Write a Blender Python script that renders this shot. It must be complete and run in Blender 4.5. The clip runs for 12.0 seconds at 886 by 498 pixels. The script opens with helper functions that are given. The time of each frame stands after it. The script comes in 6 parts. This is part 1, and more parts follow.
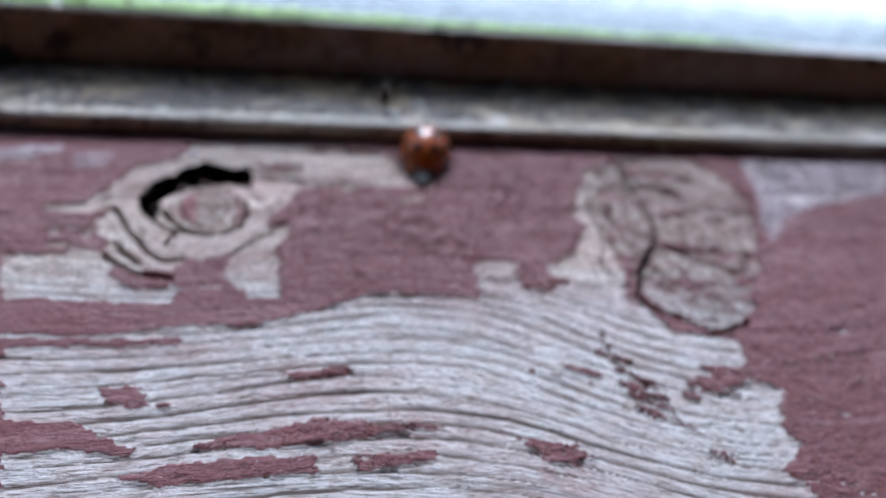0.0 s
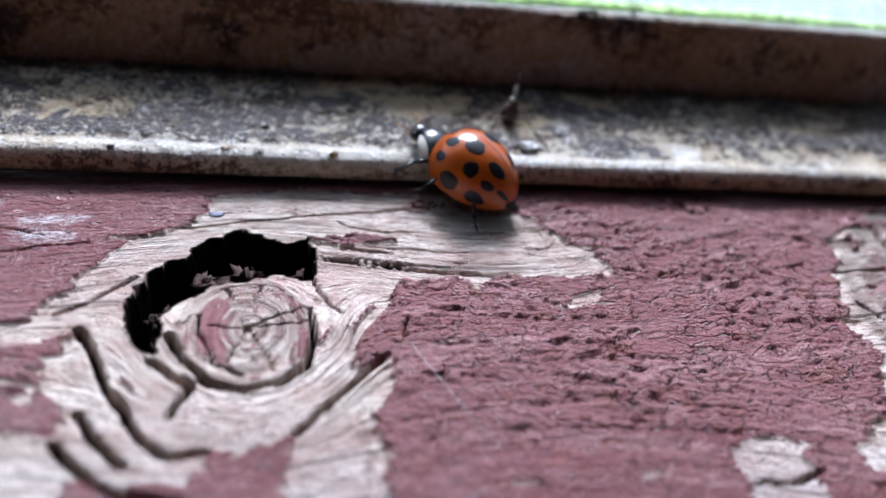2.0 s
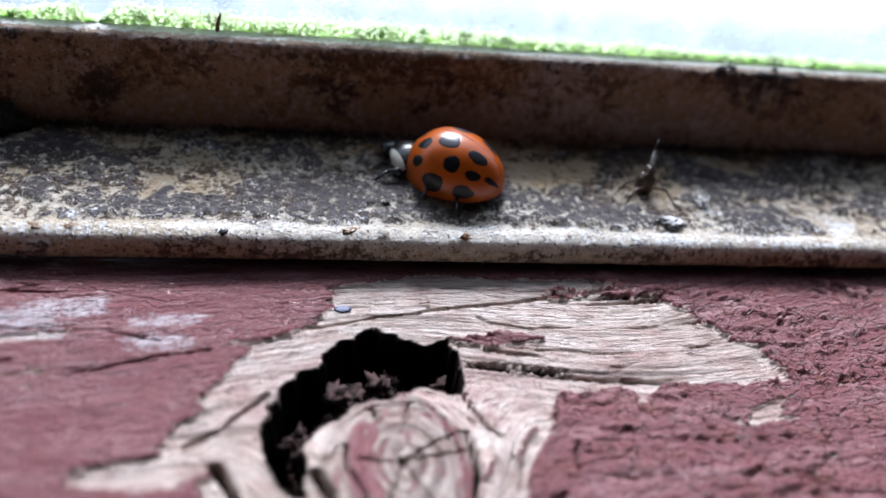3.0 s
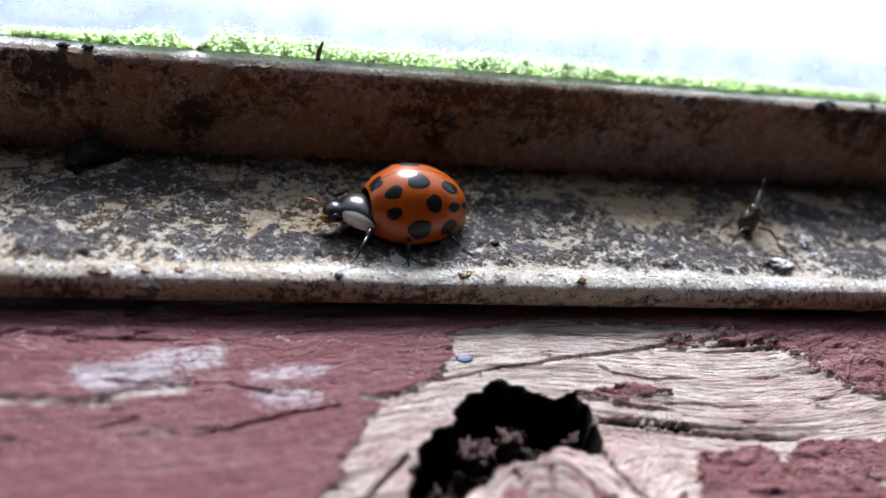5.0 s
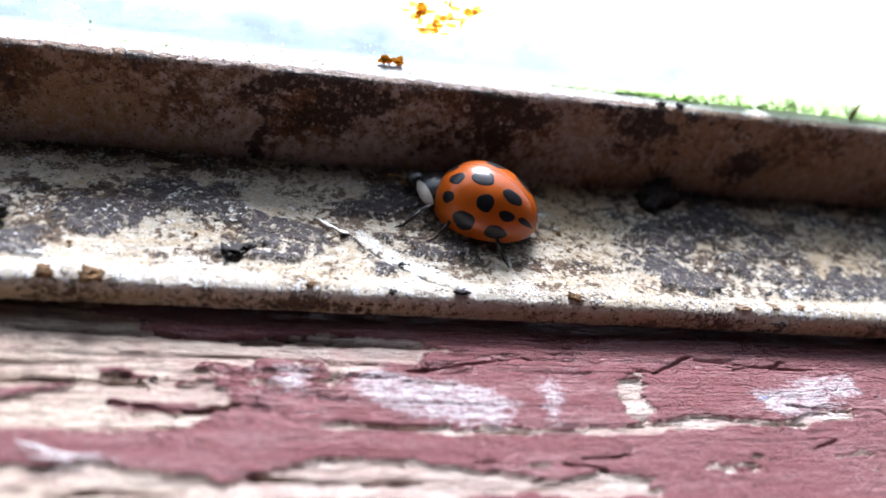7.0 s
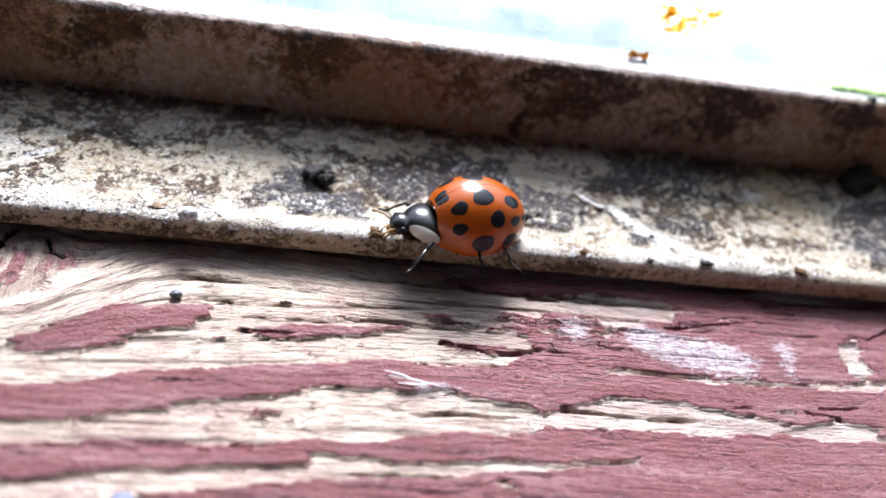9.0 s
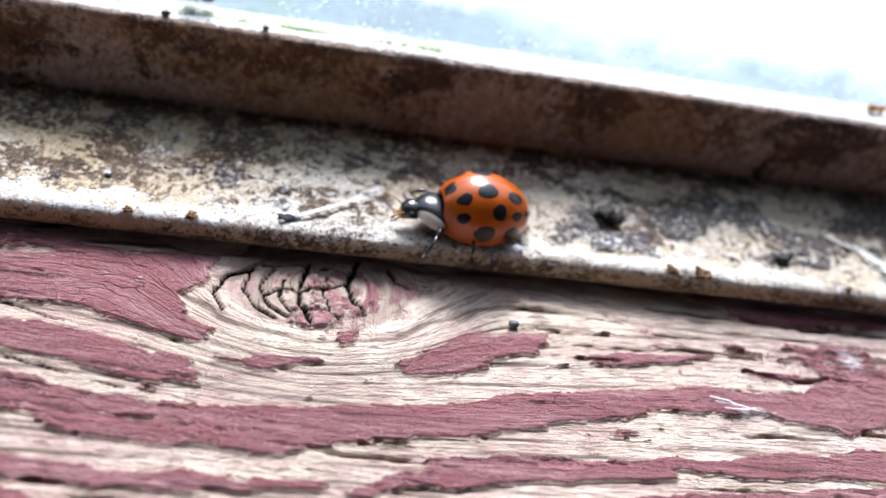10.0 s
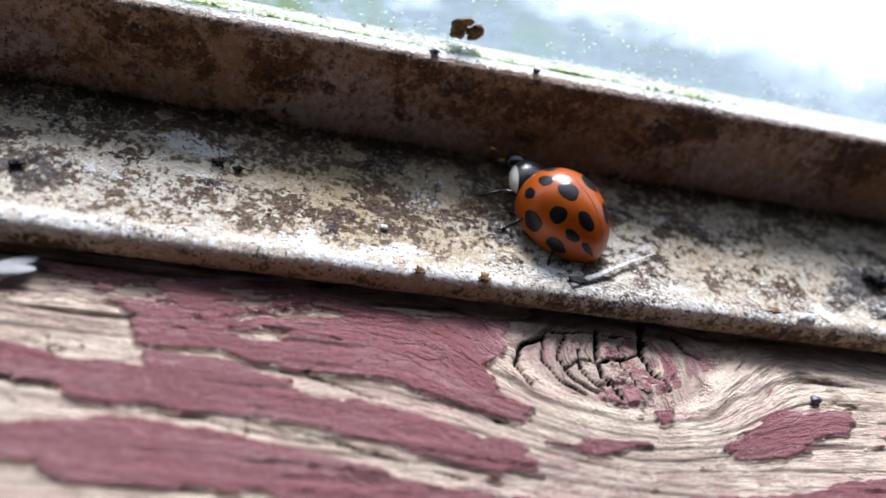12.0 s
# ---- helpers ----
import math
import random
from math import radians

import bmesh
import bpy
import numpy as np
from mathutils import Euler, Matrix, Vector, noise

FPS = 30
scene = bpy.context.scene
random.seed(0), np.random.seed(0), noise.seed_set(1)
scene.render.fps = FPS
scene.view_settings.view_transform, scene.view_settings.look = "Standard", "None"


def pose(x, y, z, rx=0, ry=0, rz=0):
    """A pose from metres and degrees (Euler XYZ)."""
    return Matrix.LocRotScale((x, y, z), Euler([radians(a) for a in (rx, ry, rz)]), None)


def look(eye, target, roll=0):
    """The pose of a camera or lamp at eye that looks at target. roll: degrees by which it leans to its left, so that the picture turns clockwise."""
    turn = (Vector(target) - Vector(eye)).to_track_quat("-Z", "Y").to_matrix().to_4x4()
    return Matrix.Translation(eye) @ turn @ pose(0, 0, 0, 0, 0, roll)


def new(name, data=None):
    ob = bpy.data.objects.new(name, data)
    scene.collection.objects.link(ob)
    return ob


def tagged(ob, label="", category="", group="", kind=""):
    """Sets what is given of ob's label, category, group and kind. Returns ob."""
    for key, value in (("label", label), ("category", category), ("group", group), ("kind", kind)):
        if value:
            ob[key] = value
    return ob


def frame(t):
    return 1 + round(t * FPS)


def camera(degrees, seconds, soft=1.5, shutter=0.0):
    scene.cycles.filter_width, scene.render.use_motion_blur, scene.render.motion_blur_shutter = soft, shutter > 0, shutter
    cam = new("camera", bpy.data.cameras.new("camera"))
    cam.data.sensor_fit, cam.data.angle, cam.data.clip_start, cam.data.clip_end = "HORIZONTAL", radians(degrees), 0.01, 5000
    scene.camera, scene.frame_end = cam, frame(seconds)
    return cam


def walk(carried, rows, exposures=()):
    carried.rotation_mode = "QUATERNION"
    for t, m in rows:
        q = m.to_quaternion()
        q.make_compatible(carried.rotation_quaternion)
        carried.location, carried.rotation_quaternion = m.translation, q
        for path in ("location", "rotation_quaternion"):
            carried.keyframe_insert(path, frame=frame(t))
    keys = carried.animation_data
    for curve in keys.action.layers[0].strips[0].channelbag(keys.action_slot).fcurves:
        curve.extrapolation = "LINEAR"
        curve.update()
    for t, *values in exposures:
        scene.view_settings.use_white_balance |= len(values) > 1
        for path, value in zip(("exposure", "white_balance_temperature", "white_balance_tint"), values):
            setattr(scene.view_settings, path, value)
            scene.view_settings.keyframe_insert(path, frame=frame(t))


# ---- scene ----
CM = 0.01  # everything below is laid out in centimetres

cam = camera(55.45, 12.0, soft=1.5)
cam.data.dof.use_dof = True
cam.data.dof.focus_distance = 4.1 * CM
cam.data.dof.aperture_fstop = 29.0
PATH = [
    (0, (0.542, -6.497, 3.428), (0.947, -4.856, 2.359), 7.9),
    (0.5, (0.523, -5.49, 3.207), (0.909, -3.855, 2.122), 7.6),
    (1, (0.315, -4.712, 3.041), (0.721, -3.081, 1.957), 8.3),
    (1.5, (0.146, -4.094, 2.631), (0.536, -2.47, 1.53), 8.5),
    (2, (0.191, -3.6, 2.439), (0.586, -1.984, 1.329), 8.6),
    (2.5, (-0.163, -3.131, 2.434), (0.225, -1.506, 1.335), 8.6),
    (3, (-0.357, -2.861, 2.472), (0.005, -1.237, 1.361), 8.1),
    (3.2, (-0.664, -2.716, 2.584), (-0.283, -1.099, 1.47), 8.9),
    (4.8, (-0.844, -2.452, 2.426), (-0.422, -0.848, 1.309), 9.9),
    (5, (-1.012, -2.498, 2.506), (-0.588, -0.895, 1.388), 10.1),
    (5.5, (-2.102, -2.449, 2.429), (-1.671, -0.854, 1.302), 11.3),
    (6, (-2.95, -2.386, 2.513), (-2.547, -0.821, 1.335), 11.5),
    (6.5, (-3.906, -2.362, 2.672), (-3.507, -0.805, 1.482), 12.1),
    (6.7, (-4.042, -2.388, 2.621), (-3.624, -0.804, 1.473), 12.2),
    (8.3, (-3.971, -2.27, 2.527), (-3.599, -0.75, 1.282), 13.0),
    (8.5, (-4.389, -2.434, 2.497), (-4.034, -0.959, 1.193), 13.7),
    (9, (-5.228, -2.738, 2.939), (-4.926, -1.229, 1.661), 12.6),
    (9.5, (-5.825, -2.891, 3.034), (-5.541, -1.381, 1.754), 12.5),
    (10, (-6.967, -2.898, 3.087), (-6.652, -1.387, 1.815), 14.0),
    (10.5, (-7.689, -2.995, 3.072), (-7.346, -1.483, 1.808), 15.2),
    (11, (-8.768, -3.18, 2.985), (-8.414, -1.656, 1.739), 16.2),
    (11.5, (-8.863, -2.835, 3.104), (-8.462, -1.311, 1.873), 17.4),
    (12, (-8.625, -2.334, 2.742), (-8.205, -0.827, 1.497), 17.8),
]


def cm(p):
    return Vector(p) * CM


walk(cam, [(t, look(cm(eye), cm(target), roll)) for t, eye, target, roll in PATH],
     exposures=((0.0, -0.28, 5400, 13), (1.5, 0.28, 5450, 14), (2.5, 0.4, 5650, 14), (5.0, 0.38, 5900, 14), (5.5, 0.68, 5950, 15), (6.5, 0.92, 5900, 14),
                (8.3, 1.0, 5900, 14), (9.5, 0.97, 5900, 14), (10.5, 0.68, 5950, 14), (11.0, 0.62, 5950, 14), (12.0, 0.5, 5950, 14)))

# ---- daylight: overcast sky and a veiled sun beyond the window ----
world = bpy.data.worlds.new("sky")
scene.world = world
world.use_nodes = True
wt = world.node_tree
sky = wt.nodes.new("ShaderNodeTexSky")
sky.sky_type, sky.sun_disc = "NISHITA", False
sky.sun_elevation, sky.sun_rotation = radians(45), radians(3)
cloud = wt.nodes.new("ShaderNodeMix")
cloud.data_type = "RGBA"
cloud.inputs[0].default_value = 0.75
cloud.inputs[7].default_value = (14.0, 15.2, 17.0, 1)
wt.links.new(sky.outputs[0], cloud.inputs[6])
wt.links.new(cloud.outputs[2], wt.nodes["Background"].inputs[0])
wt.nodes["Background"].inputs[1].default_value = 0.10
sun = new("sun", bpy.data.lights.new("sun", "SUN"))
sun.data.energy, sun.data.angle, sun.data.color = 6.0, radians(22), (1.0, 0.99, 0.98)
sun.matrix_world = look((0.25, 4.6, 4.6), (0, 0, 0))


# ---- materials ----
def material(name):
    m = bpy.data.materials.new(name)
    m.use_nodes = True
    return m, m.node_tree, m.node_tree.nodes["Principled BSDF"]


def node(nt, kind, **values):
    n = nt.nodes.new(kind)
    for k, v in values.items():
        n.inputs[k].default_value = v
    return n


def coords(nt, scale):
    tc, mp = nt.nodes.new("ShaderNodeTexCoord"), nt.nodes.new("ShaderNodeMapping")
    mp.inputs["Scale"].default_value = [v / CM for v in scale]
    nt.links.new(tc.outputs["Object"], mp.inputs["Vector"])
    return mp.outputs["Vector"]


def noise_tex(nt, scale, freq=1.0, detail=5.0, rough=0.6):
    n = node(nt, "ShaderNodeTexNoise", Scale=freq, Detail=detail, Roughness=rough)
    nt.links.new(coords(nt, scale), n.inputs["Vector"])
    return n.outputs["Fac"]


def span(nt, value, a, b, lo=0.0, hi=1.0):
    n = node(nt, "ShaderNodeMapRange", **{"From Min": a, "From Max": b, "To Min": lo, "To Max": hi})
    nt.links.new(value, n.inputs["Value"])
    return n.outputs["Result"]


def mix(nt, fac, a, b):
    n = nt.nodes.new("ShaderNodeMix")
    n.data_type = "RGBA"
    for socket, v in ((n.inputs[0], fac), (n.inputs[6], a), (n.inputs[7], b)):
        if isinstance(v, (int, float)):
            socket.default_value = v
        elif isinstance(v, tuple):
            socket.default_value = (*v, 1)
        else:
            nt.links.new(v, socket)
    return n.outputs[2]


def math2(nt, op, a, b):
    n = nt.nodes.new("ShaderNodeMath")
    n.operation = op
    for socket, v in zip(n.inputs, (a, b)):
        if isinstance(v, (int, float)):
            socket.default_value = v
        else:
            nt.links.new(v, socket)
    return n.outputs[0]


def bump(nt, bsdf, height, strength, distance):
    n = node(nt, "ShaderNodeBump", Strength=strength, Distance=distance * CM)
    nt.links.new(height, n.inputs["Height"])
    nt.links.new(n.outputs[0], bsdf.inputs["Normal"])


def masks(nt):
    a, s = nt.nodes.new("ShaderNodeAttribute"), nt.nodes.new("ShaderNodeSeparateColor")
    a.attribute_name = "mask"
    nt.links.new(a.outputs["Color"], s.inputs["Color"])
    return (*s.outputs, a.outputs["Alpha"])


def plain(name, colour, rough, metal=0.0, vary=0.25, freq=30.0, coat=0.0, bumpy=0.0):
    m, nt, b = material(name)
    n = noise_tex(nt, (1, 1, 1), freq, 4)
    dark = tuple(c * (1 - vary) for c in colour)
    lite = tuple(min(1, c * (1 + vary)) for c in colour)
    nt.links.new(mix(nt, span(nt, n, 0.3, 0.7), dark, lite), b.inputs["Base Color"])
    b.inputs["Roughness"].default_value, b.inputs["Metallic"].default_value = rough, metal
    b.inputs["Coat Weight"].default_value, b.inputs["Coat Roughness"].default_value = coat, 0.20
    b.inputs["Coat IOR"].default_value = 1.48
    b.inputs["Specular IOR Level"].default_value = 0.5 if coat == 0 else 0.1
    if bumpy:
        bump(nt, b, n, 0.6, bumpy)
    return m


def grain_noise(nt, along, across, detail=4.0, rough=0.6):
    """Noise drawn out along the grain of the board."""
    a, mp = nt.nodes.new("ShaderNodeAttribute"), nt.nodes.new("ShaderNodeMapping")
    a.attribute_name = "grain"
    mp.inputs["Scale"].default_value = (along, across, 1)
    nt.links.new(a.outputs["Vector"], mp.inputs["Vector"])
    n = node(nt, "ShaderNodeTexNoise", Scale=1.0, Detail=detail, Roughness=rough)
    nt.links.new(mp.outputs[0], n.inputs["Vector"])
    return n.outputs["Fac"]


def painted_wood():
    """Weathered grey softwood under flaking oxide-red paint. mask: paint, latewood with shade of hollows, warm tone,
    chalky scuffs.
    """
    m, nt, b = material("painted_wood")
    paint, late_and_shade, tone, scuff = masks(nt)
    fibre = grain_noise(nt, 5, 75, 5, 0.7)
    vein = grain_noise(nt, 0.9, 30, 4, 0.65)
    seam = grain_noise(nt, 0.35, 11, 4, 0.6)
    streak = grain_noise(nt, 0.9, 9, 4, 0.6)
    flecks = grain_noise(nt, 14, 46, 4, 0.65)
    grit = noise_tex(nt, (1, 1, 1), 55.0, 5, 0.7)
    broad = noise_tex(nt, (0.6, 1.4, 1), 1.0, 5)
    pale = mix(nt, tone, (0.86, 0.745, 0.67), (0.84, 0.69, 0.48))
    dash = grain_noise(nt, 8, 62, 4, 0.7)
    specks = noise_tex(nt, (1, 1, 1), 95.0, 3, 0.6)
    pale = mix(nt, span(nt, streak, 0.44, 0.64, 0, 0.6), pale, (0.47, 0.345, 0.28))
    blush = noise_tex(nt, (1, 1.6, 1), 5.0, 5, 0.65)
    where = nt.nodes.new("ShaderNodeSeparateXYZ")
    nt.links.new(nt.nodes.new("ShaderNodeTexCoord").outputs["Object"], where.inputs[0])
    pale = mix(nt, span(nt, blush, 0.46, 0.60, 0, 0.7), pale, (0.52, 0.35, 0.29))
    silver = math2(nt, "MULTIPLY", span(nt, where.outputs["Y"], -1.4 * CM, -1.9 * CM), span(nt, blush, 0.42, 0.62, 0.95, 0.45))
    pale = mix(nt, silver, pale, (0.86, 0.83, 0.82))
    pale = mix(nt, span(nt, fibre, 0.36, 0.50), mix(nt, 0.62, pale, (0.27, 0.175, 0.13)), pale)
    pale = mix(nt, span(nt, grit, 0.34, 0.64, 0.25, 0), pale, (0.40, 0.33, 0.29))
    pale = mix(nt, math2(nt, "MULTIPLY", span(nt, broad, 0.44, 0.62, 0, 0.75), span(nt, flecks, 0.35, 0.6)), pale, (0.46, 0.28, 0.26))
    pale = mix(nt, span(nt, dash, 0.56, 0.66, 0, 0.8), pale, (0.20, 0.125, 0.085))
    bare = mix(nt, math2(nt, "MULTIPLY", span(nt, late_and_shade, 0.10, 0.66), 0.85), pale, (0.12, 0.080, 0.060))
    bare = mix(nt, span(nt, vein, 0.60, 0.66, 0, 0.75), bare, (0.15, 0.095, 0.072))
    bare = mix(nt, span(nt, seam, 0.60, 0.65, 0, 0.7), bare, (0.085, 0.06, 0.05))
    red = mix(nt, span(nt, grit, 0.3, 0.72), (0.13, 0.045, 0.050), (0.31, 0.121, 0.127))
    red = mix(nt, span(nt, broad, 0.32, 0.68, 0, 0.75), red, (0.25, 0.082, 0.088))
    red = mix(nt, span(nt, flecks, 0.62, 0.74, 0, 0.5), red, (0.33, 0.17, 0.16))
    scale = nt.nodes.new("ShaderNodeTexVoronoi")
    scale.feature = "DISTANCE_TO_EDGE"
    bent = nt.nodes.new("ShaderNodeVectorMath")
    bent.operation = "MULTIPLY_ADD"
    src = nt.nodes.new("ShaderNodeAttribute")
    src.attribute_name = "grain"
    wobble = node(nt, "ShaderNodeTexNoise", Scale=9.0, Detail=4.0)
    nt.links.new(src.outputs["Vector"], wobble.inputs["Vector"])
    nt.links.new(src.outputs["Vector"], bent.inputs[0])
    bent.inputs[1].default_value = (2.6, 15.0, 1.0)
    nt.links.new(wobble.outputs["Color"], bent.inputs[2])
    nt.links.new(bent.outputs[0], scale.inputs["Vector"])
    scale.inputs["Scale"].default_value = 1.0
    split = math2(nt, "MULTIPLY", span(nt, scale.outputs["Distance"], 0.0, 0.05, 1, 0), span(nt, broad, 0.46, 0.62, 0, 0.7))
    red = mix(nt, math2(nt, "MULTIPLY", split, 0.75), red, (0.045, 0.014, 0.016))
    crumbling = math2(nt, "MULTIPLY", span(nt, where.outputs["X"], 0.2 * CM, 1.0 * CM, 0.25, 1.0), span(nt, blush, 0.40, 0.56))
    plate = nt.nodes.new("ShaderNodeTexVoronoi")
    plate.inputs["Scale"].default_value = 1.0
    rim = nt.nodes.new("ShaderNodeTexVoronoi")
    rim.feature = "DISTANCE_TO_EDGE"
    rim.inputs["Scale"].default_value = 1.0
    ripple = node(nt, "ShaderNodeTexNoise", Scale=14.0, Detail=3.0)
    nt.links.new(src.outputs["Vector"], ripple.inputs["Vector"])
    warp = nt.nodes.new("ShaderNodeVectorMath")
    warp.operation = "MULTIPLY_ADD"
    warp.inputs[1].default_value = (13.0, 21.0, 1.0)
    nt.links.new(src.outputs["Vector"], warp.inputs[0])
    nt.links.new(ripple.outputs["Color"], warp.inputs[2])
    for cells in (plate, rim):
        nt.links.new(warp.outputs[0], cells.inputs["Vector"])
    shade = nt.nodes.new("ShaderNodeSeparateColor")
    nt.links.new(plate.outputs["Color"], shade.inputs[0])
    red = mix(nt, math2(nt, "MULTIPLY", crumbling, span(nt, shade.outputs[0], 0.55, 1.0, 0, 0.5)), red, (0.40, 0.20, 0.20))
    red = mix(nt, math2(nt, "MULTIPLY", crumbling, span(nt, shade.outputs[1], 0.7, 1.0, 0, 0.6)), red, (0.20, 0.055, 0.030))
    chink = math2(nt, "MULTIPLY", crumbling, span(nt, rim.outputs["Distance"], 0.0, 0.06, 1, 0))
    chink = math2(nt, "MULTIPLY", chink, span(nt, shade.outputs[2], 0.25, 0.55))
    red = mix(nt, chink, red, (0.035, 0.012, 0.012))
    red = mix(nt, span(nt, specks, 0.63, 0.69, 0, 0.65), red, (0.58, 0.48, 0.46))
    red = mix(nt, span(nt, specks, 0.33, 0.28, 0, 0.8), red, (0.05, 0.016, 0.018))
    worn_thin = math2(nt, "MULTIPLY", span(nt, streak, 0.48, 0.66), span(nt, flecks, 0.40, 0.62, 0.05, 0.8))
    red = mix(nt, worn_thin, red, (0.44, 0.25, 0.25))
    edge = math2(nt, "ADD", paint, math2(nt, "MULTIPLY", math2(nt, "SUBTRACT", flecks, 0.5), 1.1))
    edge = math2(nt, "ADD", edge, math2(nt, "MULTIPLY", math2(nt, "SUBTRACT", grit, 0.5), 0.5))
    cover = span(nt, edge, 0.46, 0.54)
    colour = mix(nt, cover, bare, red)
    rub = math2(nt, "ADD", math2(nt, "MULTIPLY", math2(nt, "SUBTRACT", flecks, 0.5), 2.2), math2(nt, "MULTIPLY", math2(nt, "SUBTRACT", grit, 0.5), 1.6))
    chalk = math2(nt, "MULTIPLY", span(nt, math2(nt, "ADD", scuff, rub), 0.30, 0.95, 0, 0.76), span(nt, scuff, 0.05, 0.3))
    colour = mix(nt, chalk, colour, (0.74, 0.69, 0.71))
    # near-black put into the colour for shade inside hole, cracks and seams
    colour = mix(nt, span(nt, late_and_shade, 0.70, 0.92), colour, (0.014, 0.010, 0.009))
    nt.links.new(colour, b.inputs["Base Color"])
    nt.links.new(span(nt, cover, 0, 1, 0.85, 0.36), b.inputs["Roughness"])
    nt.links.new(span(nt, late_and_shade, 0.6, 0.9, 0.4, 0.03), b.inputs["Specular IOR Level"])
    relief = math2(nt, "SUBTRACT", math2(nt, "MULTIPLY", grit, 0.1), math2(nt, "MULTIPLY", math2(nt, "MULTIPLY", split, cover), 0.9))
    lifted = math2(nt, "SUBTRACT", math2(nt, "MULTIPLY", shade.outputs[0], 1.3), math2(nt, "MULTIPLY", chink, 1.2))
    relief = math2(nt, "ADD", relief, math2(nt, "MULTIPLY", math2(nt, "MULTIPLY", lifted, cover), crumbling))
    relief = math2(nt, "ADD", relief, math2(nt, "ADD", math2(nt, "MULTIPLY", grit, 0.8), math2(nt, "ADD", fibre, math2(nt, "MULTIPLY", vein, -0.8))))
    bump(nt, b, math2(nt, "SUBTRACT", relief, math2(nt, "MULTIPLY", span(nt, dash, 0.54, 0.66), math2(nt, "SUBTRACT", 1.0, cover))), 1.0, 0.022)
    return m


def grimy_metal(name, base, brown, ochre, blur, soil, fine, broad):
    """Old white paint on metal under grime. mask: dark crust, brown stain with some shade, bare or lit white, yellow
    film.
    """
    m, nt, b = material(name)
    crust, stain, white, film = masks(nt)
    dust = noise_tex(nt, (1, 1, 1), 70.0, 4, 0.75)
    grit = noise_tex(nt, (1, 1, 1), 27.0, 5, 0.68)
    mid = noise_tex(nt, (1, 1, 1), 13.0, 5, 0.6)
    drift = math2(nt, "SUBTRACT", grit, 0.5)
    paint = mix(nt, span(nt, math2(nt, "ADD", math2(nt, "MULTIPLY", mid, 0.45), math2(nt, "MULTIPLY", grit, 0.55)), 0.40, 0.60), base, tuple(c * 0.55 for c in base))
    yellow = span(nt, math2(nt, "ADD", film, math2(nt, "MULTIPLY", drift, 2.4)), 0.35, 0.95, 0, 0.85)
    paint = mix(nt, yellow, paint, ochre)
    speck = span(nt, math2(nt, "ADD", stain, math2(nt, "ADD", math2(nt, "MULTIPLY", drift, fine), math2(nt, "MULTIPLY", math2(nt, "SUBTRACT", mid, 0.5), broad))), *blur)
    colour = mix(nt, speck, paint, mix(nt, dust, tuple(c * 0.35 for c in brown), tuple(c * 1.2 for c in brown)))
    hard = span(nt, math2(nt, "ADD", crust, math2(nt, "ADD", math2(nt, "MULTIPLY", drift, 0.7 * fine), math2(nt, "MULTIPLY", math2(nt, "SUBTRACT", mid, 0.5), 1.2))), 0.46, 0.58)
    pepper = noise_tex(nt, (1, 1, 1), 48.0, 3, 0.55)
    colour = mix(nt, hard, colour, mix(nt, span(nt, grit, 0.36, 0.66), *soil))
    flake = noise_tex(nt, (1, 1, 1), 19.0, 5, 0.75)
    colour = mix(nt, math2(nt, "MULTIPLY", hard, span(nt, flake, 0.53, 0.60, 0, 0.85)), colour, mix(nt, dust, tuple(c * 0.5 for c in ochre), base))
    bare = span(nt, math2(nt, "ADD", white, math2(nt, "MULTIPLY", drift, 2.6)), 0.42, 0.58)
    colour = mix(nt, bare, colour, (0.80, 0.79, 0.77))
    colour = mix(nt, span(nt, math2(nt, "ADD", pepper, math2(nt, "MULTIPLY", stain, 0.14)), 0.645, 0.69, 0, 0.9), colour, tuple(c * 0.22 for c in brown))
    nt.links.new(colour, b.inputs["Base Color"])
    nt.links.new(span(nt, hard, 0, 1, 0.30, 0.38), b.inputs["Roughness"])
    bump(nt, b, math2(nt, "ADD", grit, math2(nt, "ADD", math2(nt, "MULTIPLY", dust, 0.5), math2(nt, "MULTIPLY", hard, 0.5))), 1.0, 0.024)
    return m


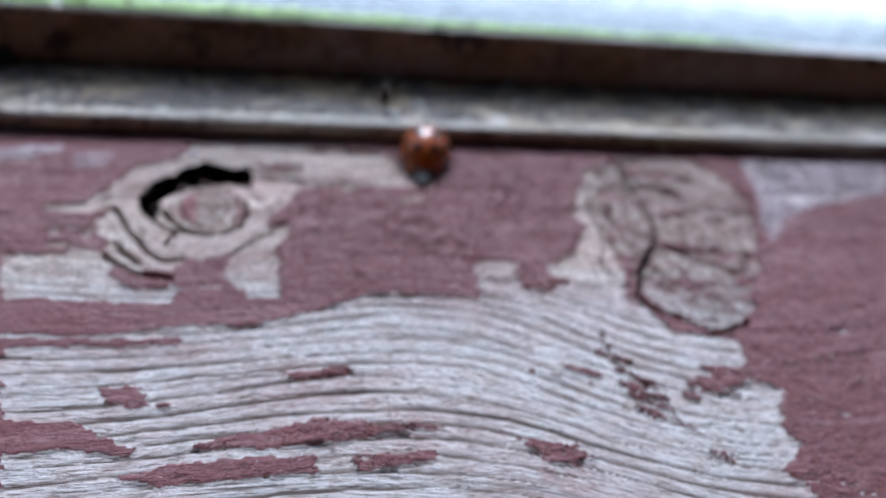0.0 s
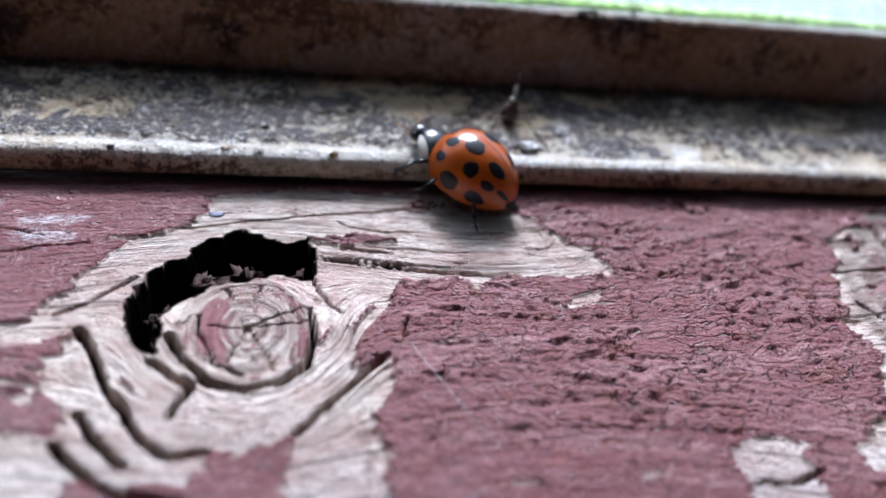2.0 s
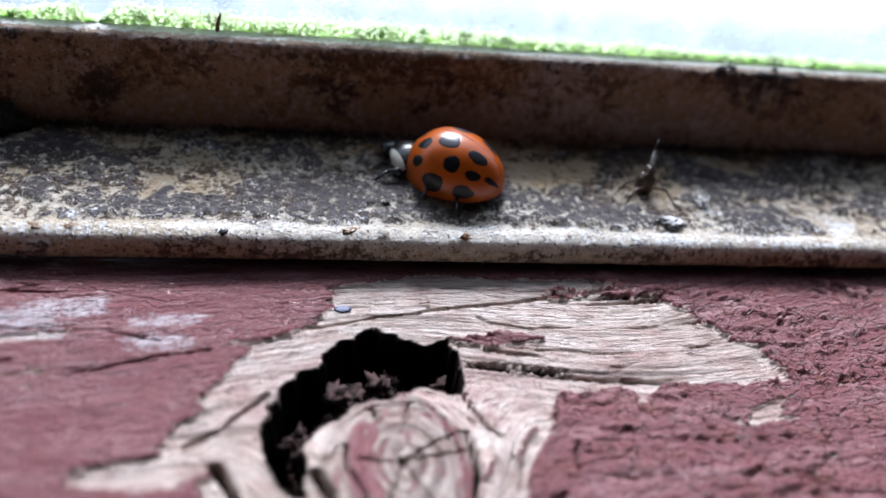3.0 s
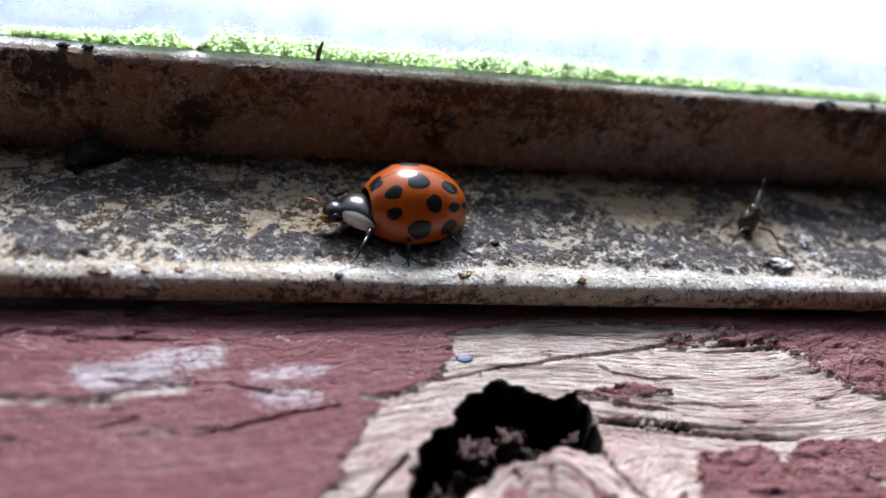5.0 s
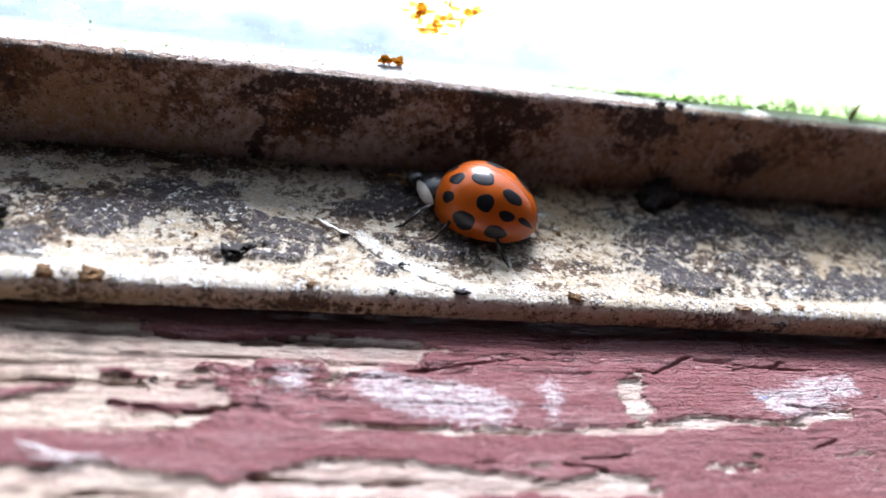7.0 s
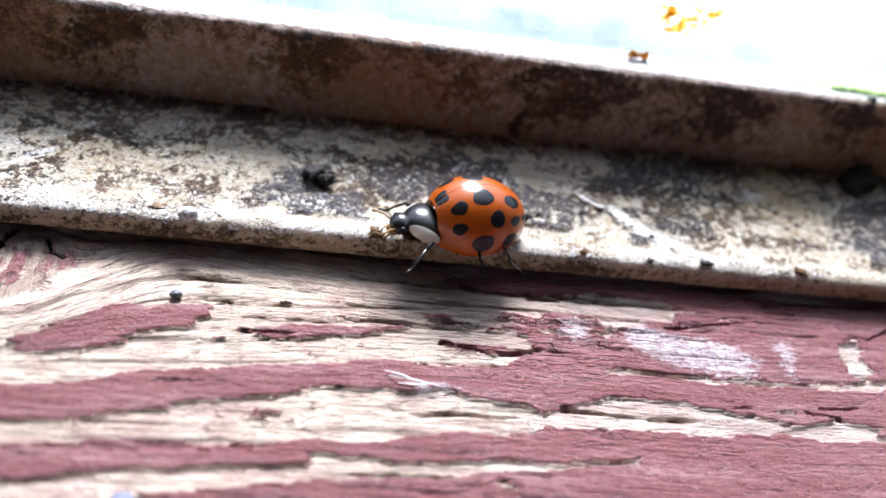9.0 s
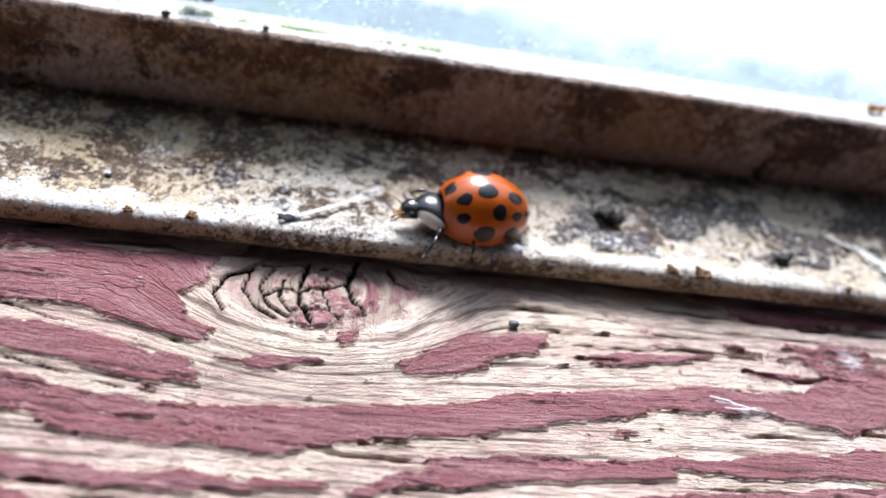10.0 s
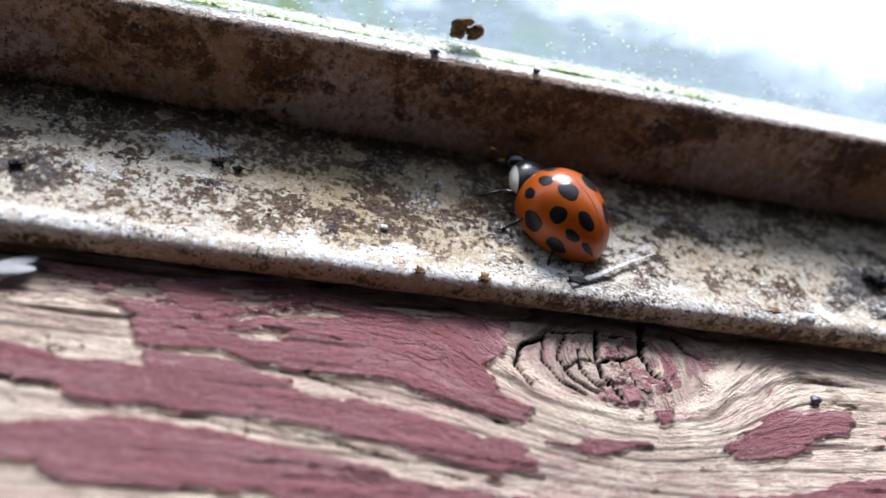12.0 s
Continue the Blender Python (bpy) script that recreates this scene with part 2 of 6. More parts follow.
def glass_pane():
    """Window glass with a film of dried dirt that thickens towards the bottom bead."""
    m, nt, b = material("dirty_glass")
    nt.nodes.remove(b)
    clear, shine = nt.nodes.new("ShaderNodeBsdfTransparent"), nt.nodes.new("ShaderNodeBsdfGlossy")
    clear.inputs["Color"].default_value, shine.inputs["Roughness"].default_value = (0.97, 0.99, 0.985, 1), 0.02
    glass = node(nt, "ShaderNodeMixShader", Fac=0.05)
    nt.links.new(clear.outputs[0], glass.inputs[1])
    nt.links.new(shine.outputs[0], glass.inputs[2])
    film = nt.nodes.new("ShaderNodeBsdfTranslucent")
    film.inputs["Color"].default_value = (0.24, 0.295, 0.32, 1)
    tc, sep = nt.nodes.new("ShaderNodeTexCoord"), nt.nodes.new("ShaderNodeSeparateXYZ")
    nt.links.new(tc.outputs["Object"], sep.inputs[0])
    low = span(nt, sep.outputs["Z"], 0.75 * CM, 1.25 * CM, 0.86, 0.04)
    blot = noise_tex(nt, (1, 1, 1), 4.0, 6, 0.65)
    patch = noise_tex(nt, (1, 1, 2), 1.3, 4, 0.6)
    old = span(nt, sep.outputs["X"], -5.5 * CM, -8.0 * CM, 0.0, 1.0)
    amount = math2(nt, "MULTIPLY", low, span(nt, blot, 0.35, 0.65, 0.75, 1.15))
    worn = math2(nt, "MULTIPLY", old, math2(nt, "MULTIPLY", span(nt, patch, 0.36, 0.54), span(nt, sep.outputs["Z"], 0.80 * CM, 1.10 * CM, 0.85, 0.0)))
    amount = math2(nt, "MINIMUM", math2(nt, "ADD", amount, worn), 0.95)
    moss = math2(nt, "MULTIPLY", worn, span(nt, blot, 0.42, 0.56))
    nt.links.new(mix(nt, moss, mix(nt, span(nt, sep.outputs["X"], -1.0 * CM, -4.0 * CM), (0.27, 0.31, 0.33), (0.165, 0.205, 0.225)), (0.08, 0.12, 0.04)), film.inputs["Color"])
    both = nt.nodes.new("ShaderNodeMixShader")
    nt.links.new(amount, both.inputs[0])
    nt.links.new(glass.outputs[0], both.inputs[1])
    nt.links.new(film.outputs[0], both.inputs[2])
    nt.links.new(both.outputs[0], nt.nodes["Material Output"].inputs[0])
    return m


def backlit(name, colour, share):
    """Thin growth that lets the daylight behind it shine through."""
    m = plain(name, colour, 0.8, vary=0.4, freq=14)
    nt = m.node_tree
    b = nt.nodes["Principled BSDF"]
    t, both = nt.nodes.new("ShaderNodeBsdfTranslucent"), nt.nodes.new("ShaderNodeMixShader")
    nt.links.new(b.inputs["Base Color"].links[0].from_socket, t.inputs["Color"])
    both.inputs[0].default_value = share
    nt.links.new(b.outputs[0], both.inputs[1])
    nt.links.new(t.outputs[0], both.inputs[2])
    nt.links.new(both.outputs[0], nt.nodes["Material Output"].inputs[0])
    return m


WOOD = painted_wood()
TRACK = grimy_metal("grimy_white_track", (0.68, 0.62, 0.52), (0.17, 0.105, 0.058), (0.50, 0.36, 0.19), (0.46, 0.72), ((0.007, 0.007, 0.011), (0.085, 0.066, 0.072)), 3.4, 1.0)
RAIL = grimy_metal("grimy_white_rail", (0.45, 0.345, 0.30), (0.15, 0.062, 0.020), (0.30, 0.155, 0.062), (0.36, 0.80), ((0.012, 0.007, 0.005), (0.060, 0.030, 0.018)), 1.8, 1.8)
GLASS = glass_pane()
PLASTER = plain("room_plaster", (0.15, 0.14, 0.137), 0.9, vary=0.1, freq=0.05)
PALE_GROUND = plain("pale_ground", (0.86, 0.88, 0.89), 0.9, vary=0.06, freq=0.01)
ALGAE = backlit("green_algae", (0.52, 0.62, 0.38), 0.94)
SPECKS = backlit("glass_specks", (0.34, 0.40, 0.32), 0.85)
ELYTRON = plain("orange_elytron", (0.35, 0.067, 0.0010), 0.45, vary=0.16, freq=7, coat=0.8)
SPOT = plain("black_spot", (0.007, 0.007, 0.009), 0.5, vary=0.3, freq=30, coat=0.5)
BLACK = plain("black_shell", (0.014, 0.013, 0.014), 0.4, vary=0.4, freq=30, coat=0.9)
CREAM = plain("cream_shell", (0.60, 0.57, 0.49), 0.35, vary=0.2, freq=25)
AMBER = plain("amber_horn", (0.30, 0.15, 0.045), 0.4, vary=0.3, freq=40)
SOOT = plain("dark_debris", (0.022, 0.018, 0.016), 0.85, vary=0.6, freq=25, bumpy=0.01)
EARTH = plain("brown_crumbs", (0.14, 0.075, 0.028), 0.9, vary=0.6, freq=20, bumpy=0.01)
OCHRE = backlit("ochre_lichen", (0.56, 0.34, 0.06), 0.9)
HUSK = plain("dark_husk", (0.050, 0.026, 0.014), 0.4, vary=0.5, freq=30, bumpy=0.006)
STRAW = plain("pale_straw", (0.44, 0.43, 0.43), 0.6, vary=0.5, freq=45)
CHALK = plain("chalk_white_paint", (0.78, 0.77, 0.76), 0.6, vary=0.2, freq=40)
WING = plain("pale_wing", (0.20, 0.195, 0.20), 0.6, vary=0.2, freq=20)
CHIP = plain("amber_varnish", (0.16, 0.085, 0.03), 0.4, vary=0.4, freq=20)
ROT = plain("rotten_wood", (0.040, 0.018, 0.014), 0.9, vary=0.6, freq=20, bumpy=0.01)
HINDWING = plain("smoky_wing", (0.030, 0.025, 0.024), 0.75, vary=0.4, freq=25)
SLATE = plain("slate_seed", (0.075, 0.080, 0.095), 0.5, vary=0.4, freq=30)
BLUE = plain("blue_grey_fleck", (0.11, 0.12, 0.19), 0.6, vary=0.3, freq=30)


# ---- geometry helpers ----
def link(name, me, mat, parent=None, label=""):
    ob = new(name, me)
    me.materials.append(mat)
    ob.parent = parent
    return tagged(ob, label)


def part(name, bm, mat, parent=None, label=""):
    """One mesh object out of a bmesh that is laid out in centimetres."""
    bmesh.ops.scale(bm, vec=(CM, CM, CM), verts=bm.verts)
    me = bpy.data.meshes.new(name)
    bmesh.ops.recalc_face_normals(bm, faces=bm.faces)
    for f in bm.faces:
        f.smooth = True
    bm.to_mesh(me)
    bm.free()
    return link(name, me, mat, parent, label)


def box(bm, a, b, bevel=0.0):
    c = [(p + q) / 2 for p, q in zip(a, b)]
    d = [abs(q - p) for p, q in zip(a, b)]
    made = bmesh.ops.create_cube(bm, size=1, matrix=Matrix.Translation(c) @ Matrix.Diagonal((*d, 1)))
    if bevel:
        edges = list({e for v in made["verts"] for e in v.link_edges})
        bmesh.ops.bevel(bm, geom=edges, offset=bevel, segments=2, affect="EDGES")


def tube(bm, points, radii, sides=8):
    rings = []
    for i, (p, r) in enumerate(zip(points, radii)):
        p = Vector(p)
        d = (Vector(points[min(i + 1, len(points) - 1)]) - Vector(points[max(i - 1, 0)])).normalized()
        u = d.orthogonal().normalized()
        v = d.cross(u)
        rings.append([bm.verts.new(p + r * (math.cos(a) * u + math.sin(a) * v)) for a in (2 * math.pi * k / sides for k in range(sides))])
    for a, b in zip(rings, rings[1:]):
        for k in range(sides):
            bm.faces.new((a[k], a[(k + 1) % sides], b[(k + 1) % sides], b[k]))
    bm.faces.new(rings[0][::-1])
    bm.faces.new(rings[-1])


def lump(bm, centre, size, seed, rough=0.35, sub=3, freq=2.2):
    made = bmesh.ops.create_icosphere(bm, subdivisions=sub, radius=1)
    shift = Vector((seed * 3.1, seed * 1.7, seed * 0.9))
    for v in made["verts"]:
        k = 1 + rough * noise.fractal(v.co * freq + shift, 0.8, 2.0, 3)
        v.co = Vector(centre) + Vector([a * b * k for a, b in zip(v.co, size)])


def sheet(name, X, Y, Z, mask, mat, parent=None, label="", grain=None):
    """A dense sheet over a rectangular grid of centimetres, with four material masks on its vertices."""
    ny, nx = X.shape
    co = np.stack([X, Y, Z], -1).reshape(-1, 3).astype(np.float32) * CM
    i = np.arange(ny * nx, dtype=np.int32).reshape(ny, nx)
    quads = np.stack([i[:-1, :-1], i[:-1, 1:], i[1:, 1:], i[1:, :-1]], -1).reshape(-1)
    me = bpy.data.meshes.new(name)
    me.vertices.add(len(co))
    me.vertices.foreach_set("co", co.ravel())
    me.loops.add(len(quads))
    me.loops.foreach_set("vertex_index", quads)
    me.polygons.add(len(quads) // 4)
    me.polygons.foreach_set("loop_start", np.arange(0, len(quads), 4, dtype=np.int32))
    me.polygons.foreach_set("use_smooth", np.ones(len(quads) // 4, dtype=bool))
    att = me.attributes.new("mask", "FLOAT_COLOR", "POINT")
    att.data.foreach_set("color", np.clip(np.stack(mask, -1), 0, 1).astype(np.float32).ravel())
    if grain is not None:
        att = me.attributes.new("grain", "FLOAT_VECTOR", "POINT")
        att.data.foreach_set("vector", np.stack([*grain, 0 * X], -1).astype(np.float32).ravel())
    me.update()
    me.validate()
    return link(name, me, mat, parent, label)


TABLE = np.random.RandomState(7).rand(512, 512)


def field(x, y, seed=0):
    """Smooth noise from 0 to 1 with one bump per unit."""
    x, y = x + seed * 17.3, y + seed * 9.1
    i, j = np.floor(x).astype(int), np.floor(y).astype(int)
    u, v = x - i, y - j
    u, v = u * u * (3 - 2 * u), v * v * (3 - 2 * v)
    i0, j0, i1, j1 = i % 512, j % 512, (i + 1) % 512, (j + 1) % 512
    return (TABLE[j0, i0] * (1 - u) + TABLE[j0, i1] * u) * (1 - v) + (TABLE[j1, i0] * (1 - u) + TABLE[j1, i1] * u) * v


def cloudy(x, y, seed=0, octaves=4, gain=0.55):
    total, amp, norm = 0, 1.0, 0.0
    for o in range(octaves):
        total = total + amp * field(x * 2 ** o, y * 2 ** o, seed + o)
        norm += amp
        amp *= gain
    return total / norm


def step(a, b, v):
    t = np.clip((v - a) / (b - a), 0, 1)
    return t * t * (3 - 2 * t)


class Patches:
    """Closed areas with ragged edges, laid on a grid one over another."""

    def __init__(self, xs, ys, WX, WY, soft=0.02):
        self.xs, self.ys, self.WX, self.WY, self.soft = xs, ys, WX, WY, soft

    def lay(self, target, pts, value, soft=None, reach=0.22):
        soft = soft or self.soft
        px, py = [p[0] for p in pts], [p[1] for p in pts]
        i0, i1 = np.searchsorted(self.xs, (min(px) - reach, max(px) + reach))
        j0, j1 = np.searchsorted(self.ys, (min(py) - reach, max(py) + reach))
        if i1 <= i0 or j1 <= j0:
            return
        x, y = self.WX[j0:j1, i0:i1], self.WY[j0:j1, i0:i1]
        d, inside = np.full(x.shape, 9.0), np.zeros(x.shape, dtype=bool)
        for (x0, y0), (x1, y1) in zip(pts, (*pts[1:], pts[0])):
            dx, dy = x1 - x0, y1 - y0
            u = np.clip(((x - x0) * dx + (y - y0) * dy) / (dx * dx + dy * dy + 1e-9), 0, 1)
            d = np.minimum(d, np.hypot(x - x0 - u * dx, y - y0 - u * dy))
            if y0 != y1:
                inside ^= ((y0 > y) != (y1 > y)) & (x < x0 + dx * (y - y0) / dy)
        m = step(-soft, soft, np.where(inside, d, -d))
        target[j0:j1, i0:i1] += (value - target[j0:j1, i0:i1]) * m

    def crease(self, target, wide, pts):
        """A crack along a broken line, wide at its middle."""
        px, py = [p[0] for p in pts], [p[1] for p in pts]
        i0, i1 = np.searchsorted(self.xs, (min(px) - 0.2, max(px) + 0.2))
        j0, j1 = np.searchsorted(self.ys, (min(py) - 0.2, max(py) + 0.2))
        x, y = self.WX[j0:j1, i0:i1], self.WY[j0:j1, i0:i1]
        d = polyline(np.full(x.shape, 9.0), x, y, pts) / (0.45 + 0.75 * field(x * 3.5, y * 3.5, 96) + 0.5 * field(x * 12, y * 12, 97))
        half = max(wide * 0.40, 0.0070)
        target[j0:j1, i0:i1] = np.maximum(target[j0:j1, i0:i1], step(half, half * 0.25, d) * min(1.0, 0.14 + wide * 26) * (1 if wide > 0.016 else step(0.30, 0.55, field(x * 4, y * 7, 99))))


def axis(*stretches):
    """Grid lines: (from, to, spacing) one after another."""
    return np.concatenate([np.arange(a, b, s) for a, b, s in stretches] + [[stretches[-1][1]]])


# ---- the sill board ----
def polyline(d, X, Y, pts):
    """Distance to a broken line, the smaller of it and d."""
    for (x0, y0), (x1, y1) in zip(pts, pts[1:]):
        dx, dy = x1 - x0, y1 - y0
        k = np.clip(((X - x0) * dx + (Y - y0) * dy) / (dx * dx + dy * dy), 0, 1)
        d = np.minimum(d, np.hypot(X - x0 - k * dx, Y - y0 - k * dy))
    return d


def paint_patches(bare, red, thin, chalky, grey, pink):
    """Where the red paint still holds, has worn thin or off the wood, or is scuffed chalky; the grey and the pink knot face."""
    bare((-1.03, -2.19), (-0.64, -2.23), (-0.22, -2.21), (0.04, -2.16), (0.35, -2.16), (0.63, -2.11), (0.86, -1.96), (1.24, -1.87), (1.64, -1.84), (1.96, -1.88), (2.07, -1.53), (2.27, -1.42), (2.38, -1.67), (2.47, -1.81), (2.69, -1.67), (2.62, -1.45), (2.89, -1.45), (3.04, -1.68), (3.16, -1.96), (3.33, -2.29), (3.73, -2.36), (3.69, -2.60), (3.55, -2.70), (3.83, -2.88), (3.65, -3.13), (3.67, -3.37), (3.43, -3.53), (3.58, -3.82), (-0.70, -3.53))
    bare((-1.23, -1.37), (-0.59, -1.34), (-0.50, -1.47), (-0.54, -1.67), (-0.81, -1.85), (-1.11, -1.88))
    red((-1.10, -1.91), (-0.81, -1.88), (-0.39, -1.95), (-0.34, -2.09), (-0.65, -2.20), (-0.86, -2.08), (-1.05, -2.11))
    red((-0.85, -2.93), (-0.50, -2.99), (-0.13, -3.20), (-0.15, -3.25), (-0.52, -3.17), (-0.79, -3.18))
    red((0.15, -3.19), (0.50, -3.09), (0.81, -3.01), (1.19, -3.08), (1.48, -3.11), (0.99, -3.18), (0.56, -3.22), (0.24, -3.23))
    red((-0.19, -3.37), (0.13, -3.31), (0.45, -3.27), (0.83, -3.31), (0.79, -3.41), (0.34, -3.42), (-0.02, -3.44))
    red((0.98, -3.32), (1.45, -3.29), (1.44, -3.37), (1.03, -3.38))
    red((0.63, -2.63), (1.04, -2.57), (1.03, -2.64), (0.73, -2.68))
    red((-0.40, -2.71), (-0.16, -2.70), (-0.14, -2.86), (-0.32, -2.85))
    red((-1.01, -2.27), (0.05, -2.27), (0.02, -2.33), (-0.99, -2.34))
    thin((2.06, -2.65), (2.42, -2.56), (2.81, -2.34), (2.77, -2.68), (2.42, -2.82))
    thin((2.73, -2.33), (2.93, -2.57), (2.99, -2.90), (3.07, -3.24), (2.78, -3.13), (2.71, -2.83))
    thin((3.07, -2.80), (3.45, -2.59), (3.63, -2.71), (3.49, -2.92), (3.12, -2.95))
    thin((2.00, -3.27), (2.35, -3.25), (2.28, -3.46), (2.01, -3.48))
    bare((-1.12, -0.68), (-0.83, -0.63), (-0.68, -0.49), (-0.66, -0.74), (-0.72, -0.82), (-0.95, -0.80), (-1.09, -0.82))
    thin((-1.09, -0.82), (-0.72, -0.84), (-0.60, -0.99), (-0.66, -1.17), (-0.61, -1.32), (-0.83, -1.31), (-0.96, -1.34))
    bare((-0.96, -1.34), (-0.74, -1.33), (-0.54, -1.32), (-0.49, -1.48), (-0.57, -1.54), (-0.92, -1.47))
    bare((-0.88, -1.62), (-0.47, -1.62), (-0.42, -1.67), (-0.10, -1.68), (-0.06, -1.93), (-0.81, -1.90))
    bare((-0.72, -0.44), (-0.60, -0.18), (-0.45, 0.01), (-0.24, 0.12), (-0.08, 0.16), (-0.15, 0.40), (0.24, 0.50), (0.67, 0.48), (1.19, 0.47), (1.45, 0.39), (1.63, 0.19), (1.88, -0.08), (1.94, -0.28), (1.68, -0.32), (1.30, -0.28), (1.19, -0.41), (0.95, -0.28), (0.74, -0.41), (0.75, -0.60), (0.70, -0.84), (0.68, -1.05), (0.58, -1.22), (0.63, -1.50), (0.61, -1.68), (0.27, -1.66), (0.28, -1.48), (0.32, -1.32), (0.22, -1.37), (0.11, -1.39), (0.02, -1.50), (-0.07, -1.57), (-0.21, -1.54), (-0.34, -1.55), (-0.49, -1.50), (-0.59, -1.36), (-0.57, -1.20), (-0.64, -1.05), (-0.72, -0.89), (-0.62, -0.75), (-0.71, -0.60))
    red((-0.44, -1.67), (-0.34, -1.64), (-0.10, -1.68), (-0.13, -1.77), (-0.32, -1.77))
    red((-0.05, -1.38), (0.09, -1.44), (0.26, -1.34), (0.26, -1.57), (0.30, -1.67), (0.42, -1.67), (0.43, -1.79), (0.32, -1.87), (0.25, -1.81), (0.06, -1.80), (-0.03, -1.68), (-0.09, -1.56))
    bare((0.28, -1.34), (0.56, -0.99), (0.63, -0.99), (0.59, -1.23), (0.65, -1.48), (0.56, -1.65), (0.64, -1.80), (0.60, -1.91), (0.41, -1.85), (0.32, -1.73), (0.24, -1.60))
    bare((1.44, -0.47), (1.59, -0.52), (1.86, -0.38), (1.82, -0.52), (1.58, -0.55))
    bare((2.02, -1.49), (2.19, -1.38), (2.36, -1.46), (2.24, -1.64), (2.04, -1.65))
    bare((1.01, -1.93), (1.23, -1.83), (1.36, -1.79), (1.54, -1.84), (1.85, -1.85), (1.95, -1.92), (2.03, -1.67), (2.24, -1.64), (2.46, -1.61), (2.42, -1.78), (2.37, -1.97), (2.26, -2.08), (0.97, -2.02))
    red((2.31, -1.62), (2.46, -1.61), (2.48, -1.78), (2.35, -1.81))
    grey((3.64, 0.31), (3.99, 0.41), (4.41, 0.39), (4.82, 0.16), (4.83, -0.46), (4.48, -1.34), (3.95, -2.13), (3.61, -2.31), (3.45, -2.21), (3.24, -1.95), (3.20, -1.79), (3.25, -1.32), (3.26, -0.78), (3.19, -0.48), (3.49, -0.06))
    bare((3.42, 0.12), (3.60, 0.22), (3.26, -0.71), (3.23, -1.32), (3.16, -1.79), (2.92, -1.73), (2.62, -1.61), (2.59, -1.49), (2.84, -1.32), (3.07, -0.93), (3.05, -0.64))
    thin((5.16, 0.42), (6.86, 0.46), (6.40, -0.22), (5.74, -0.41), (5.11, -0.68), (4.68, -1.10), (4.72, -0.83), (4.96, -0.22))
    thin((0.25, 0.18), (0.54, 0.22), (0.88, 0.23), (1.20, 0.22), (1.19, 0.14), (0.78, 0.11), (0.34, 0.12))
    thin((0.68, 0.38), (1.32, 0.46), (1.70, 0.39), (1.35, 0.27), (0.83, 0.31))
    thin((0.69, -0.91), (0.80, -0.60), (0.61, -0.43), (0.53, -0.76), (0.57, -0.94))
    chalky((5.16, 0.42), (6.86, 0.46), (6.40, -0.22), (5.74, -0.41), (5.11, -0.68), (4.68, -1.10), (4.72, -0.83), (4.96, -0.22))
    chalky((-1.50, 0.22), (-1.42, 0.29), (-1.17, 0.30), (-1.14, 0.22), (-1.32, 0.19), (-1.33, 0.09), (-1.50, 0.06))
    chalky((-1.03, 0.17), (-0.76, 0.20), (-0.76, 0.13), (-1.00, 0.10))
    chalky((-1.04, -0.01), (-0.95, 0.05), (-0.75, -0.02), (-0.77, -0.06), (-1.02, -0.06))
    chalky((-1.73, 0.15), (-1.54, 0.17), (-1.46, 0.06), (-1.26, 0.05), (-1.26, 0.01), (-1.70, 0.03))
    bare((-0.66, -0.45), (-0.61, -0.29), (-0.49, -0.21), (-0.52, -0.11), (-0.44, 0.01), (-0.28, 0.08), (-0.12, 0.15), (-0.02, 0.17), (-0.15, 0.30), (-0.16, 0.35), (0.15, 0.44), (0.55, 0.42), (0.74, 0.47), (0.95, 0.40), (0.79, 0.30), (1.06, 0.22), (1.54, 0.28), (1.58, 0.18), (1.46, 0.07), (1.92, -0.01), (1.78, -0.23), (1.40, -0.23), (1.19, -0.31), (0.84, -0.33), (0.67, -0.42), (0.59, -0.61), (-0.73, -0.55))
    red((0.37, 0.04), (0.68, 0.07), (0.86, 0.03), (0.57, -0.01))
    bare((-4.02, 0.42), (-3.73, 0.47), (-3.29, 0.44), (-3.19, 0.39), (-3.35, 0.35), (-3.63, 0.33), (-3.91, 0.31), (-3.99, 0.28))
    chalky((-3.64, 0.23), (-3.49, 0.27), (-3.26, 0.18), (-3.03, 0.13), (-2.94, 0.00), (-3.02, -0.06), (-3.30, -0.01), (-3.57, 0.08))
    chalky((-2.78, 0.20), (-2.66, 0.22), (-2.74, 0.01), (-2.81, -0.03))
    chalky((-3.99, 0.28), (-3.83, 0.26), (-3.82, 0.10), (-3.94, 0.10))
    bare((-2.42, 0.28), (-2.26, 0.31), (-2.32, 0.15), (-2.29, 0.08), (-2.37, -0.05), (-2.43, 0.08))
    bare((-3.78, -0.05), (-3.30, -0.04), (-2.87, -0.06), (-2.56, -0.04), (-2.03, 0.02), (-1.79, -0.00), (-1.24, 0.08), (-1.26, 0.02), (-1.79, -0.03), (-2.42, -0.09), (-3.29, -0.10), (-3.77, -0.09))
    chalky((-1.44, 0.23), (-1.31, 0.29), (-1.11, 0.29), (-1.12, 0.18), (-1.34, 0.11), (-1.76, 0.10), (-1.72, 0.17))
    chalky((-1.00, 0.15), (-0.72, 0.18), (-0.81, 0.10), (-1.01, 0.11))
    chalky((-0.99, 0.01), (-0.76, 0.03), (-0.82, -0.03), (-0.99, -0.04))
    bare((-3.86, -0.20), (-3.73, -0.21), (-3.53, -0.25), (-3.35, -0.26), (-3.27, -0.31), (-3.32, -0.34), (-3.51, -0.34), (-3.71, -0.35), (-3.82, -0.34))
    thin((-3.27, -0.31), (-3.03, -0.26), (-2.87, -0.26), (-2.93, -0.34), (-3.21, -0.34))
